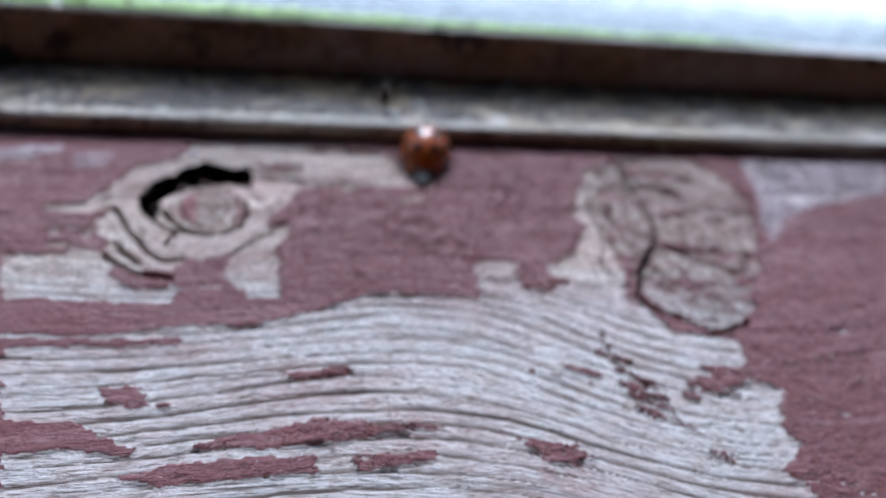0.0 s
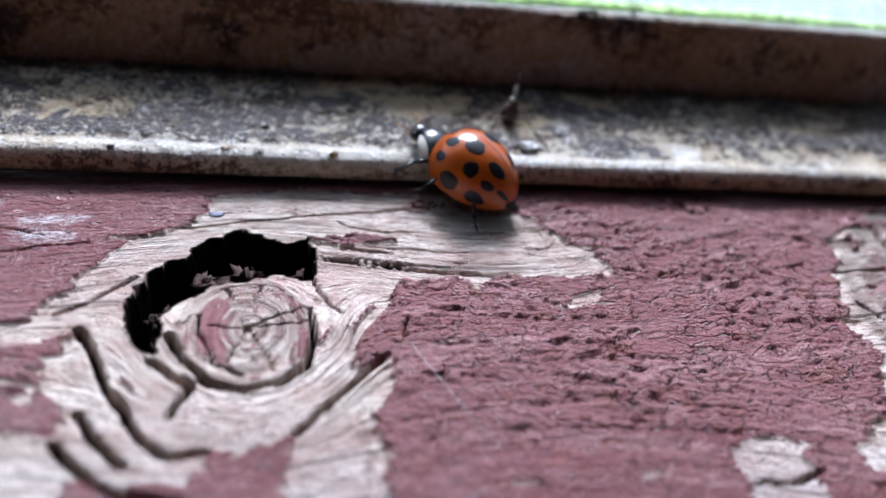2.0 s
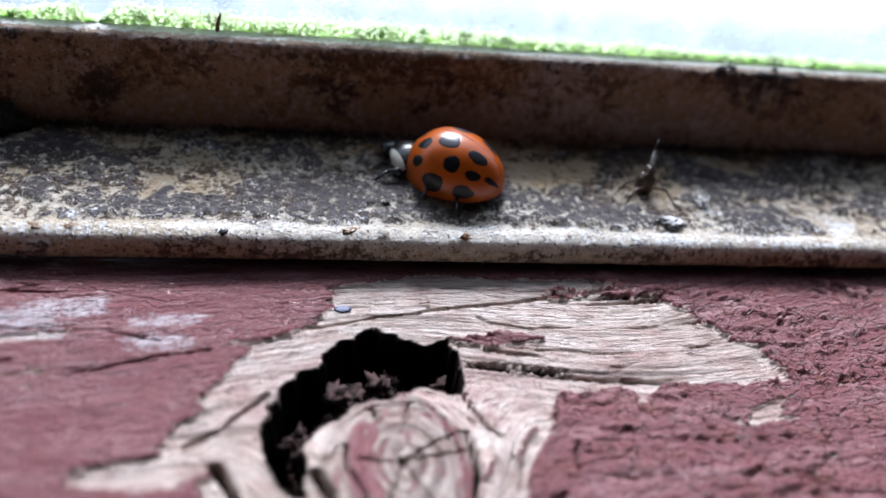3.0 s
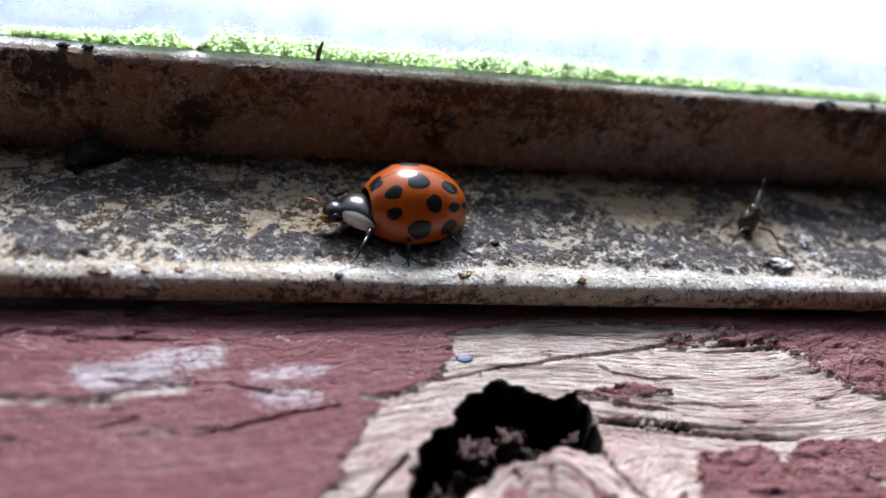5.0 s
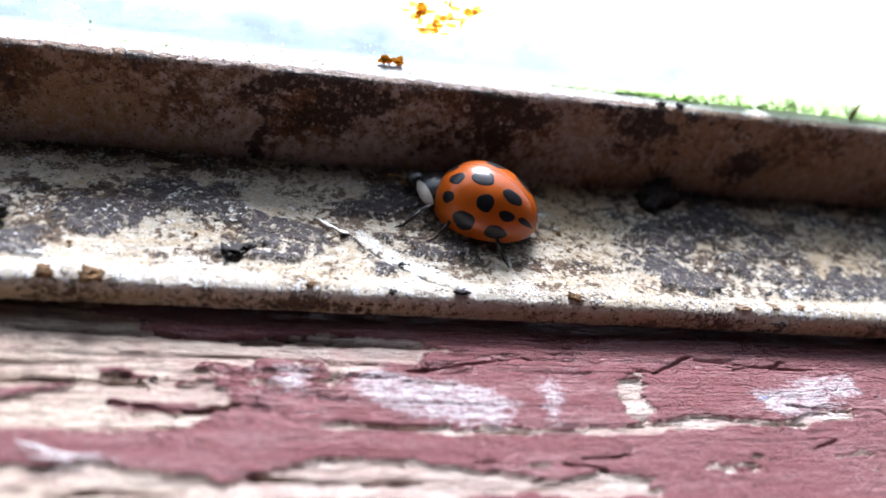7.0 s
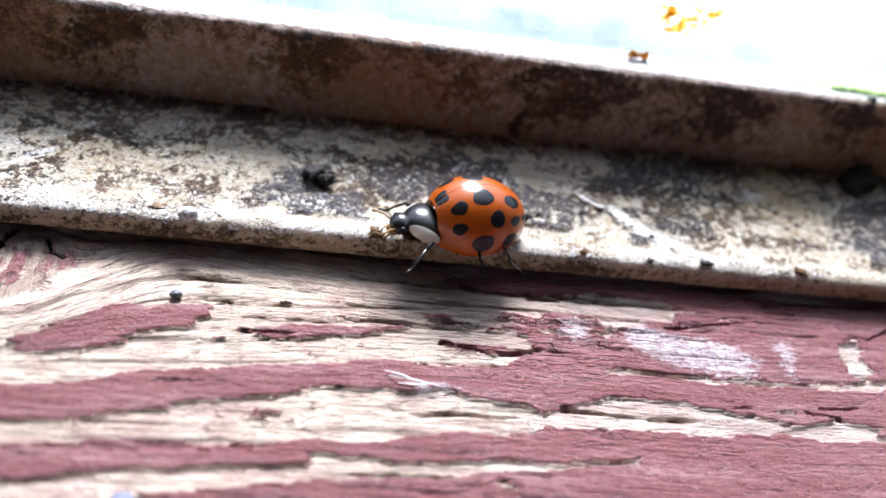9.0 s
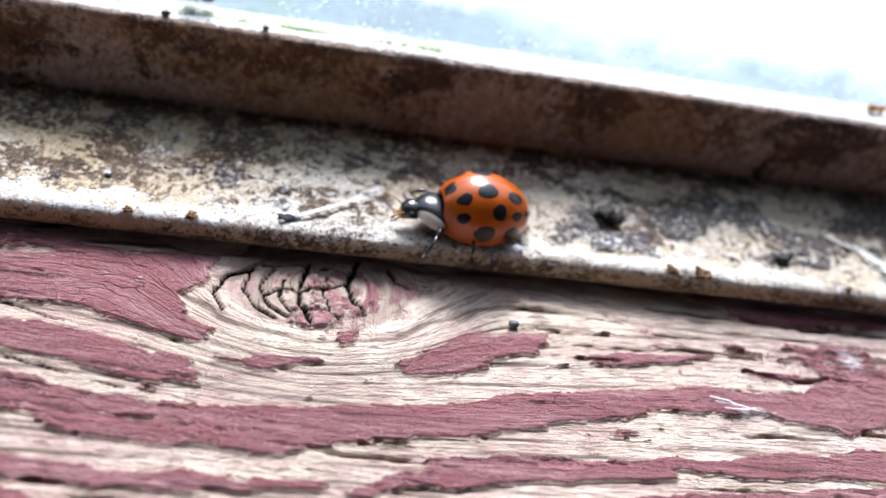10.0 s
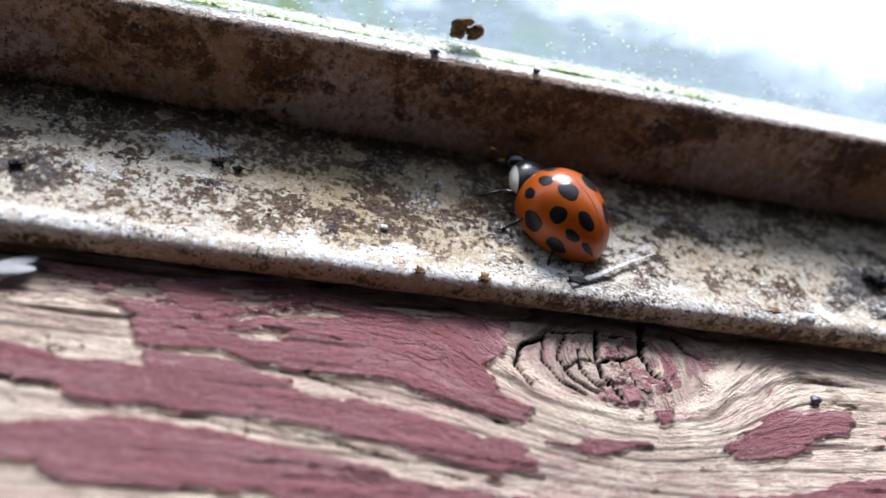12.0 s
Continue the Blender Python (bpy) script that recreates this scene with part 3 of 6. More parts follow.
    bare((-2.82, -0.34), (-2.66, -0.30), (-2.44, -0.31), (-2.47, -0.36), (-2.70, -0.40), (-2.80, -0.40))
    thin((-2.15, -0.25), (-1.91, -0.21), (-1.92, -0.27), (-2.11, -0.31))
    thin((-1.56, -0.19), (-1.30, -0.17), (-1.53, -0.25))
    bare((-2.25, -0.48), (-2.07, -0.47), (-2.01, -0.49), (-2.19, -0.51))
    bare((-0.12, 0.33), (0.15, 0.43), (-0.49, -0.62), (-0.82, -0.61), (-0.74, -0.42), (-0.57, -0.30), (-0.54, -0.15), (-0.49, -0.05), (-0.61, -0.01), (-0.28, 0.06))
    bare((-6.72, 0.47), (-6.19, 0.42), (-5.09, 0.48), (-4.20, 0.42), (-3.29, 0.42), (-3.29, 0.31), (-3.79, 0.18), (-4.23, 0.21), (-4.08, 0.04), (-4.37, -0.12), (-4.81, -0.12), (-5.19, -0.16), (-5.61, -0.25), (-6.06, -0.35), (-6.44, -0.40))
    red((-6.46, -0.17), (-6.28, -0.01), (-6.11, 0.10), (-5.69, 0.15), (-5.74, 0.01), (-6.00, -0.09), (-6.18, -0.20), (-6.44, -0.21))
    red((-5.57, 0.03), (-5.34, 0.07), (-4.94, 0.09), (-4.58, 0.16), (-5.02, 0.01), (-5.38, -0.02))
    red((-4.58, 0.04), (-4.30, 0.05), (-4.14, 0.01), (-4.48, -0.00))
    thin((-4.57, 0.21), (-4.22, 0.27), (-3.73, 0.29), (-3.70, 0.15), (-4.06, 0.15), (-4.52, 0.14))
    red((-6.45, -0.39), (-6.06, -0.34), (-5.60, -0.26), (-5.37, -0.18), (-4.80, -0.11), (-4.26, -0.09), (-4.00, -0.17), (-3.58, -0.21), (-2.26, -0.06), (-2.35, -0.25), (-2.87, -0.27), (-3.27, -0.23), (-3.84, -0.23), (-4.10, -0.33), (-4.34, -0.29), (-4.60, -0.26), (-4.93, -0.32), (-5.16, -0.31), (-5.45, -0.36), (-5.85, -0.48), (-6.18, -0.54), (-6.39, -0.55))
    bare((-6.39, -0.55), (-6.18, -0.54), (-5.84, -0.49), (-5.44, -0.38), (-5.16, -0.32), (-4.91, -0.32), (-4.60, -0.27), (-4.13, -0.35), (-3.84, -0.24), (-3.33, -0.25), (-3.04, -0.32), (-2.66, -0.34), (-2.70, -0.42), (-3.27, -0.41), (-3.77, -0.43), (-4.31, -0.49), (-4.61, -0.48), (-4.96, -0.53), (-5.33, -0.58), (-5.73, -0.62), (-6.35, -0.69))
    red((-6.35, -0.70), (-5.99, -0.63), (-5.77, -0.63), (-5.46, -0.65), (-5.34, -0.69), (-5.71, -0.75), (-6.07, -0.80), (-6.30, -0.86))
    red((-5.46, -0.63), (-4.95, -0.56), (-4.56, -0.51), (-4.21, -0.51), (-3.78, -0.45), (-3.22, -0.44), (-2.44, -0.42), (-2.50, -0.55), (-3.27, -0.57), (-3.72, -0.57), (-4.32, -0.62), (-4.81, -0.67), (-5.23, -0.65))
    bare((-6.04, -0.83), (-5.70, -0.76), (-5.28, -0.66), (-5.14, -0.71), (-4.81, -0.69), (-4.42, -0.63), (-3.70, -0.58), (-3.71, -0.63), (-4.43, -0.69), (-4.81, -0.75), (-5.13, -0.74), (-5.69, -0.81))
    red((-5.79, -0.86), (-5.15, -0.77), (-4.43, -0.71), (-3.55, -0.62), (-2.52, -0.58), (-2.59, -0.74), (-5.78, -0.90))
    bare((-2.97, -0.38), (-2.41, -0.37), (-2.43, -0.40), (-2.93, -0.42))
    chalky((-3.55, 0.17), (-3.16, 0.21), (-2.89, 0.07), (-3.08, -0.02), (-3.46, 0.02))
    chalky((-4.81, -0.19), (-4.65, -0.26), (-4.52, -0.25), (-4.55, -0.30), (-4.70, -0.30))
    red((-9.18, 0.47), (-8.78, 0.53), (-8.35, 0.50), (-7.81, 0.46), (-7.39, 0.49), (-7.55, 0.20), (-7.51, 0.04), (-7.37, -0.02), (-7.42, -0.11), (-7.53, -0.12), (-7.76, -0.04), (-8.04, 0.04), (-8.39, 0.02), (-8.73, 0.11), (-9.06, 0.09))
    red((-9.05, 0.07), (-8.66, 0.06), (-8.24, -0.07), (-7.91, -0.14), (-7.53, -0.21), (-7.42, -0.24), (-7.41, -0.39), (-7.68, -0.36), (-8.00, -0.29), (-8.39, -0.24), (-8.73, -0.18), (-9.00, -0.09))
    red((-8.93, -0.32), (-8.64, -0.31), (-8.33, -0.37), (-7.98, -0.43), (-7.59, -0.48), (-7.14, -0.48), (-6.59, -0.42), (-5.98, -0.30), (-5.49, -0.20), (-4.83, -0.12), (-4.88, -0.24), (-5.39, -0.39), (-6.03, -0.49), (-6.56, -0.60), (-6.99, -0.69), (-7.40, -0.71), (-7.69, -0.70), (-8.02, -0.63), (-8.38, -0.59), (-8.63, -0.54), (-8.85, -0.54))
    red((-8.80, -0.70), (-8.58, -0.72), (-8.10, -0.81), (-7.68, -0.84), (-7.15, -0.84), (-6.82, -0.81), (-6.82, -0.87), (-7.27, -0.91), (-7.86, -0.92), (-8.20, -0.91), (-8.54, -0.86), (-8.60, -0.79), (-8.78, -0.77))
    red((-6.74, -0.88), (-6.47, -0.78), (-5.93, -0.68), (-5.63, -0.65), (-5.14, -0.56), (-5.19, -0.70), (-5.80, -0.75), (-6.37, -0.83), (-6.64, -0.90))
    red((-8.75, -0.88), (-8.42, -0.90), (-7.96, -0.97), (-7.88, -1.06), (-8.66, -1.12))
    red((-7.34, -0.21), (-7.00, -0.16), (-6.85, -0.18), (-7.14, -0.25))
    red((-6.46, -0.17), (-6.06, 0.08), (-5.66, 0.16), (-5.71, 0.03), (-5.96, -0.06), (-6.20, -0.19))
    red((-6.78, 0.02), (-6.69, 0.04), (-6.70, -0.02), (-6.77, -0.04))
    red((-9.57, 0.51), (-9.36, 0.51), (-9.10, 0.51), (-8.76, 0.55), (-8.45, 0.55), (-8.13, 0.50), (-7.97, 0.45), (-8.23, 0.26), (-8.48, 0.23), (-8.62, 0.24), (-8.88, 0.35), (-9.26, 0.40), (-9.46, 0.44))
    red((-10.15, 0.09), (-9.85, 0.11), (-9.47, 0.02), (-9.25, -0.02), (-8.83, -0.03), (-8.60, -0.07), (-8.59, -0.23), (-9.03, -0.20), (-9.08, -0.25), (-9.31, -0.16), (-9.63, -0.10), (-9.95, -0.08), (-10.10, -0.07))
    red((-10.00, -0.38), (-9.79, -0.36), (-9.68, -0.41), (-9.40, -0.33), (-9.02, -0.26), (-8.59, -0.30), (-8.57, -0.57), (-9.10, -0.56), (-9.41, -0.51), (-9.74, -0.53), (-9.79, -0.43), (-9.98, -0.44))
    bare((-9.53, -0.49), (-9.24, -0.51), (-9.15, -0.57), (-9.42, -0.58))
    red((-9.89, -0.71), (-9.57, -0.63), (-9.28, -0.67), (-9.12, -0.76), (-9.18, -0.82), (-9.52, -0.82), (-9.86, -0.80))
    red((-9.81, -0.96), (-9.69, -0.91), (-9.38, -0.92), (-9.06, -0.96), (-8.73, -0.98), (-8.87, -1.03), (-9.24, -1.04), (-9.57, -1.04), (-9.78, -1.05))
    red((-9.73, -1.20), (-9.43, -1.17), (-8.89, -1.19), (-8.70, -1.25), (-9.68, -1.34))
    bare((-8.41, -0.00), (-8.17, -0.00), (-7.76, -0.08), (-7.45, -0.13), (-7.47, -0.19), (-7.75, -0.12), (-8.13, -0.08), (-8.34, -0.09))
    thin((-9.56, 0.49), (-9.00, 0.52), (-8.70, 0.47), (-8.67, 0.25), (-8.88, 0.20), (-9.25, 0.34))
    thin((-8.35, 0.33), (-8.21, 0.41), (-8.13, 0.28), (-8.23, 0.13), (-8.33, 0.17))
    thin((-8.77, 0.49), (-8.23, 0.48), (-8.20, 0.17), (-8.43, 0.09), (-8.77, 0.16))
    pink((-7.36, 0.40), (-6.96, 0.50), (-6.49, 0.53), (-6.23, 0.45), (-6.31, 0.33), (-6.60, 0.18), (-6.87, 0.05), (-7.04, 0.04), (-7.24, 0.13), (-7.39, 0.25))


def wood_cracks(crease):
    for wide, line in (
        (0.020, ((-0.26, 0.10), (-0.02, 0.17), (0.24, 0.22), (0.58, 0.27), (0.99, 0.35), (1.25, 0.39))),
        (0.016, ((0.40, -0.03), (0.70, -0.03), (0.99, -0.06), (1.37, -0.09))),
        (0.012, ((0.53, 0.18), (0.59, 0.13), (0.89, 0.11), (1.13, 0.12))),
        (0.012, ((-1.78, 0.32), (-1.54, 0.36), (-1.45, 0.40))),
        (0.012, ((-1.19, 0.32), (-1.05, 0.36), (-0.75, 0.41))),
        (0.012, ((-1.87, -0.20), (-1.63, -0.18), (-1.44, -0.10))),
        (0.012, ((-1.22, -0.20), (-0.95, -0.12), (-0.68, -0.05))),
        (0.014, ((-3.40, 0.24), (-3.18, 0.29), (-2.83, 0.35), (-2.76, 0.27), (-2.59, 0.35), (-2.34, 0.32), (-2.22, 0.27), (-1.99, 0.39))),
        (0.012, ((-3.80, -0.05), (-3.29, -0.08), (-2.91, -0.09))),
        (0.012, ((-1.97, 0.37), (-1.65, 0.35), (-1.21, 0.33))),
        (0.012, ((-2.70, -0.23), (-2.23, -0.17), (-2.03, -0.25), (-1.89, -0.25))),
        (0.012, ((-1.63, 0.10), (-1.13, 0.08), (-0.88, 0.01))),
        (0.012, ((-3.17, -0.26), (-2.93, -0.23), (-2.61, -0.28))),
        (0.014, ((-5.57, 0.01), (-5.07, 0.01), (-4.58, 0.04))),
        (0.018, ((-4.58, 0.04), (-4.36, -0.01), (-4.14, 0.00))),
        (0.044, ((-0.24, -0.72), (-0.17, -0.90), (-0.05, -1.03), (0.08, -1.08), (0.21, -1.05), (0.33, -0.94), (0.37, -0.76), (0.35, -0.54))),
        (0.044, ((-0.29, -0.89), (-0.21, -0.98), (-0.12, -1.03), (-0.15, -1.12), (-0.19, -1.21))),
        (0.062, ((-0.60, -0.68), (-0.51, -0.89), (-0.43, -1.08), (-0.29, -1.32), (-0.19, -1.41), (-0.05, -1.40))),
        (0.055, ((-0.53, -1.20), (-0.38, -1.41), (-0.33, -1.45))),
        (0.055, ((-0.58, -1.35), (-0.42, -1.52), (-0.30, -1.61), (-0.11, -1.65))),
        (0.044, ((0.64, -0.91), (0.46, -1.11), (0.28, -1.32))),
        (0.026, ((-0.72, -0.58), (-0.59, -0.50), (-0.43, -0.31))),
        (0.022, ((0.37, -0.30), (0.44, -0.52), (0.49, -0.58))),
        (0.016, ((0.74, -0.43), (0.80, -0.64), (0.77, -0.76))),
        (0.016, ((-0.12, -0.60), (-0.12, -0.72), (-0.04, -0.93), (0.08, -1.00))),
        (0.008, ((0.08, -0.70), (0.05, -0.56), (-0.01, -0.42))),
        (0.008, ((0.08, -0.70), (0.21, -0.68), (0.36, -0.65))),
        (0.008, ((0.08, -0.70), (0.24, -0.60), (0.34, -0.54))),
        (0.008, ((0.08, -0.70), (0.14, -0.83), (0.19, -0.97))),
        (0.008, ((0.08, -0.70), (-0.00, -0.70), (-0.08, -0.68))),
        (0.008, ((0.08, -0.70), (0.11, -0.54), (0.14, -0.39))),
        (0.008, ((0.08, -0.70), (0.04, -0.83), (0.01, -0.93))),
        (0.060, ((3.82, 0.32), (3.74, -0.05), (3.74, -0.71), (3.66, -1.06), (3.40, -1.45), (3.17, -1.89), (3.24, -2.02), (3.51, -2.23), (3.65, -2.30), (3.92, -2.18))),
        (0.030, ((3.24, -0.48), (3.37, -0.82), (3.64, -1.10), (3.88, -1.39), (4.26, -1.61))),
        (0.022, ((3.23, -0.86), (3.07, -1.44), (3.15, -1.89))),
        (0.030, ((2.77, -2.27), (2.74, -2.57), (2.89, -2.82))),
        (0.030, ((2.04, -1.65), (2.21, -1.66), (2.37, -1.61))),
        (0.022, ((2.56, -1.69), (2.93, -1.75))),
        (0.044, ((-6.96, 0.50), (-6.99, 0.33), (-6.98, 0.20), (-6.92, 0.06))),
        (0.048, ((-6.69, 0.58), (-6.74, 0.38), (-6.71, 0.27), (-6.64, 0.18))),
        (0.032, ((-7.24, 0.42), (-7.36, 0.36), (-7.41, 0.23), (-7.35, 0.11))),
        (0.026, ((-7.13, 0.45), (-7.20, 0.30), (-7.13, 0.17), (-7.05, 0.10))),
        (0.024, ((-7.16, 0.24), (-7.08, 0.31), (-6.99, 0.30), (-6.84, 0.33), (-6.73, 0.40))),
        (0.022, ((-7.25, 0.40), (-7.27, 0.27), (-7.20, 0.16), (-7.10, 0.08))),
        (0.022, ((-7.07, 0.38), (-7.09, 0.24), (-7.02, 0.13))),
        (0.022, ((-6.86, 0.42), (-6.87, 0.28), (-6.82, 0.16), (-6.76, 0.12))),
        (0.026, ((-6.53, 0.54), (-6.50, 0.44), (-6.42, 0.40))),
        (0.022, ((-7.20, 0.46), (-7.02, 0.49), (-6.84, 0.47), (-6.70, 0.45))),
        (0.014, ((-8.39, 0.02), (-7.97, -0.09), (-7.53, -0.12))),
        (0.016, ((-8.18, -0.42), (-7.72, -0.50), (-7.41, -0.53))),
        (0.012, ((-8.96, -0.22), (-8.45, -0.29), (-7.99, -0.33))),
        (0.014, ((-9.95, -0.08), (-9.63, -0.10), (-9.31, -0.16))),
        (0.014, ((-8.59, -0.23), (-8.14, -0.31), (-7.69, -0.42))),
        (0.012, ((-9.88, 0.06), (-9.47, -0.02), (-9.25, -0.03))),
    ):
        crease(wide, line)


def sill_board():
    xs = axis((-60, -12, 4), (-12, 7.2, 0.0125), (7.2, 60, 4))
    ys = axis((-11, -4, 1.0), (-4, -1.4, 0.014), (-1.4, 0.9, 0.0075), (0.9, 3.0, 0.7))
    X, Y = np.meshgrid(xs, ys)
    knots = ((0.10, -0.70, 0.28, 0.38), (3.95, -0.9, 0.75, 1.25), (-6.87, 0.36, 0.48, 0.34))
    G = Y + 0.10 * (cloudy(X * 0.35, Y * 0.5, 3, 2) - 0.5) * 2 + 0.018 * np.sin(X * 1.1)
    near = np.zeros_like(X)
    for kx, ky, rx, ry in knots:
        q = ((X - kx) / (rx * 3.0)) ** 2 + ((Y - ky) / (ry * 2.2)) ** 2
        G = G - (Y - ky) * 0.62 * np.exp(-q)
        near = np.maximum(near, np.exp(-(((X - kx) / rx) ** 2 + ((Y - ky) / ry) ** 2) ** 2 * 0.5))
    for kx, ky, rx, ry in (knots[0], knots[2]):
        r = np.hypot((X - kx) / rx, (Y - ky) / ry) + 0.35 * (cloudy(X * 1.6, Y * 1.6, 6, 3) - 0.5)
        w = 0.92 * np.exp(-(r / 1.6) ** 4)
        G = G * (1 - w) + w * (ky + 0.45 * ry * r + 0.05 * (cloudy(X * 1.5, Y * 1.5, 5, 2) - 0.5))
    G = G - 0.42 * np.exp(-((X - 1.85) / np.where(X < 1.85, 1.7, 0.9)) ** 2) * step(-1.3, -2.1, Y) * (1 - 0.35 * step(-2.4, -3.4, Y))
    near_row = step(-1.5, -1.3, Y)
    # growth lines: each one swells and fades along its own length
    phase = G * 8.5 + 1.6 * cloudy(X * 0.5, Y * 1.4, 11, 3) + 0.35 * cloudy(X * 3, Y * 9, 13, 3)
    count = np.floor(phase)
    ridge = 1 - np.abs(phase - count - 0.5) * 2
    swell = 0.5 * field(X * 0.9, count * 7.31, 15) + 0.3 * field(X * 4.2, count * 5.77, 17) + 0.2 * field(X * 1.7, Y * 3.0, 18)
    late_and_shade = (0.34 + 0.30 * np.maximum(1.4 * step(-1.5, -1.9, Y), step(-3.5, -5.0, X))) * step(0.30 + 0.55 * (swell - 0.5), 0.06 + 0.25 * (swell - 0.5), ridge) * step(0.34, 0.56, swell)
    fibre = 0.5 + near_row * (cloudy(X * 2.2, G * 46, 21, 3, 0.65) - 0.5)
    seams = near_row * cloudy(X * 1.1, G * 26, 31, 4, 0.62)
    cracks = step(0.62, 0.70, seams) * step(0.46, 0.6, cloudy(X * 0.8, Y * 1.3, 34, 2))

    WX = X + 0.05 * (cloudy(X * 5, Y * 9, 41, 4) - 0.5) * 2 + 0.10 * (cloudy(X * 2.5, G * 40, 43, 3, 0.7) - 0.5)
    WY = Y + 0.035 * (cloudy(X * 4, G * 10, 45, 4) - 0.5) * 2 + 0.02 * (cloudy(X * 14, G * 24, 46, 3) - 0.5)
    base = -0.5 + 1.0 * step(-4.9, -4.1, X + 1.2 * (cloudy(X * 0.8, G * 7, 47, 3) - 0.5))
    F, scuff, greyed, pinked = base.copy(), np.zeros_like(X), np.zeros_like(X), np.zeros_like(X)
    patches = Patches(xs, ys, WX, WY)
    paint_patches(lambda *p: patches.lay(F, p, -0.5), lambda *p: patches.lay(F, p, 0.5), lambda *p: patches.lay(F, p, 0.04, 0.08),
                  lambda *p: patches.lay(scuff, p, 0.75, 0.06), lambda *p: (patches.lay(greyed, p, 1.0, 0.04), patches.lay(F, p, -0.3, 0.06)),
                  lambda *p: (patches.lay(pinked, p, 1.0, 0.05), patches.lay(F, p, -0.3, 0.05)))
    streak = cloudy(X * 0.4, G * 9, 51, 4, 0.6) - 0.5
    chips = cloudy(X * 4, G * 20, 55, 5, 0.7) - 0.5
    level = F + 0.8 * streak + 1.65 * chips
    paint = step(-0.12, 0.12, level)

    # relief
    Z = 0.03 * (cloudy(X * 0.4, Y * 0.8, 61, 2) - 0.5)
    Z = Z - (0.006 * late_and_shade + 0.010 * (fibre - 0.5)) * (1 - 0.75 * paint) - 0.040 * cracks * (1 - 0.75 * paint)
    crackle = np.abs(cloudy(X * 5, Y * 22, 71, 3, 0.6) - 0.5)
    coarse = 0.35 + 0.65 * step(-2.5, 0.5, X)
    film = step(-0.03, 0.03, level)
    # brittle flakes of the thick paint, each tipped up at its front edge
    ux, uy = X * 12 + 3.5 * cloudy(X * 4, Y * 4, 83, 3), Y * 16 + 4.0 * cloudy(X * 4, Y * 6, 84, 3)
    best, tip = np.full(X.shape, 9.0), np.zeros_like(X)
    for di in (-1, 0, 1):
        for dj in (-1, 0, 1):
            ci, cj = np.floor(ux).astype(int) + di, np.floor(uy).astype(int) + dj
            jx, jy = TABLE[cj % 512, ci % 512], TABLE[(cj + 91) % 512, (ci + 37) % 512]
            d = np.hypot(ux - ci - jx, uy - cj - jy)
            nearer = d < best
            best = np.where(nearer, d, best)
            tip = np.where(nearer, 0.016 * (jx - 0.3) + 0.013 * np.clip(cj + jy - uy, -0.8, 0.8), tip)
    crumbly = step(0.5, 0.9, X) * step(3.6, 3.1, X) * step(0.40, 0.66, cloudy(X * 2.1, Y * 3.2, 85, 4)) + 0.30 * step(0.5, 0.7, cloudy(X * 0.9, Y * 2.2, 86, 3))
    splits = step(0.63, 0.70, cloudy(X * 1.6, G * 24, 77, 4, 0.66)) * step(0.42, 0.55, cloudy(X * 1.3, Y * 2, 78, 2))
    Z = Z + film * (0.020 + 0.015 * coarse * (cloudy(X * 14, Y * 26, 75, 3, 0.65) - 0.5) - 0.014 * coarse * step(0.03, 0.0, crackle) - 0.014 * splits * (1 - 0.8 * np.minimum(crumbly, 1.0)) + 0.022 * coarse * (cloudy(X * 8, Y * 13, 79, 4, 0.7) - 0.5))
    Z = Z + film * np.minimum(crumbly, 1.0) * tip
    # lifted rims of the paint film
    Z = Z + 0.012 * coarse * np.exp(-((level - 0.10) / 0.07) ** 2) * field(X * 3, Y * 7, 81)

    Z = Z - 0.012 * late_and_shade * step(-1.5, -2.0, Y) * (1 - paint)
    # open seams coloured black, standing in for the shade inside them
    late_and_shade = np.maximum(late_and_shade, 0.97 * step(0.3, 0.9, cracks) * (1 - paint))

    # first knot: a loose round plug in a rotted, ragged hole
    kx, ky = 0.07, -0.70
    wob = 0.05 * (cloudy(X * 3.5, Y * 3.5, 91, 3) - 0.5) * 2
    r = np.hypot((X - kx) / 0.305, (Y - ky) / 0.385) + wob * 1.2
    rings = np.sin(r * 30 + 12 * wob) * 0.5 + 0.5
    in_plug = step(1.02, 0.94, r)
    late_and_shade = late_and_shade * (1 - in_plug) + in_plug * (0.26 + 0.30 * rings * field(X * 6, Y * 6, 94))
    core = in_plug * step(0.72, 0.60, r)
    paint = paint * (1 - in_plug) + in_plug * (0.24 + 0.30 * cloudy(X * 4, Y * 5, 93, 4)) + core * (0.02 + 0.30 * step(0.0, -0.5, (X - kx) / 0.3))
    Z = Z + in_plug * (0.02 - 0.004 * rings) - 0.012 * step(0.07, 0.02, np.abs(r - 0.76))
    hole = np.zeros_like(X)
    jag = Patches(xs, ys, X + 1.2 * wob + 0.09 * (cloudy(X * 13, Y * 13, 90, 3) - 0.5), Y + 0.12 * (cloudy(X * 9, Y * 9, 92, 4) - 0.5), 0.014)
    jag.lay(hole, ((0.36, -0.01), (0.37, -0.16), (0.34, -0.30), (0.24, -0.26), (0.13, -0.28), (-0.02, -0.35), (-0.14, -0.42), (-0.22, -0.44), (-0.27, -0.60), (-0.30, -0.84), (-0.36, -0.78),
                   (-0.41, -0.54), (-0.40, -0.36), (-0.30, -0.20), (-0.17, -0.10), (-0.07, 0.01), (0.06, 0.10), (0.10, 0.02), (0.21, -0.02)), 1.0)
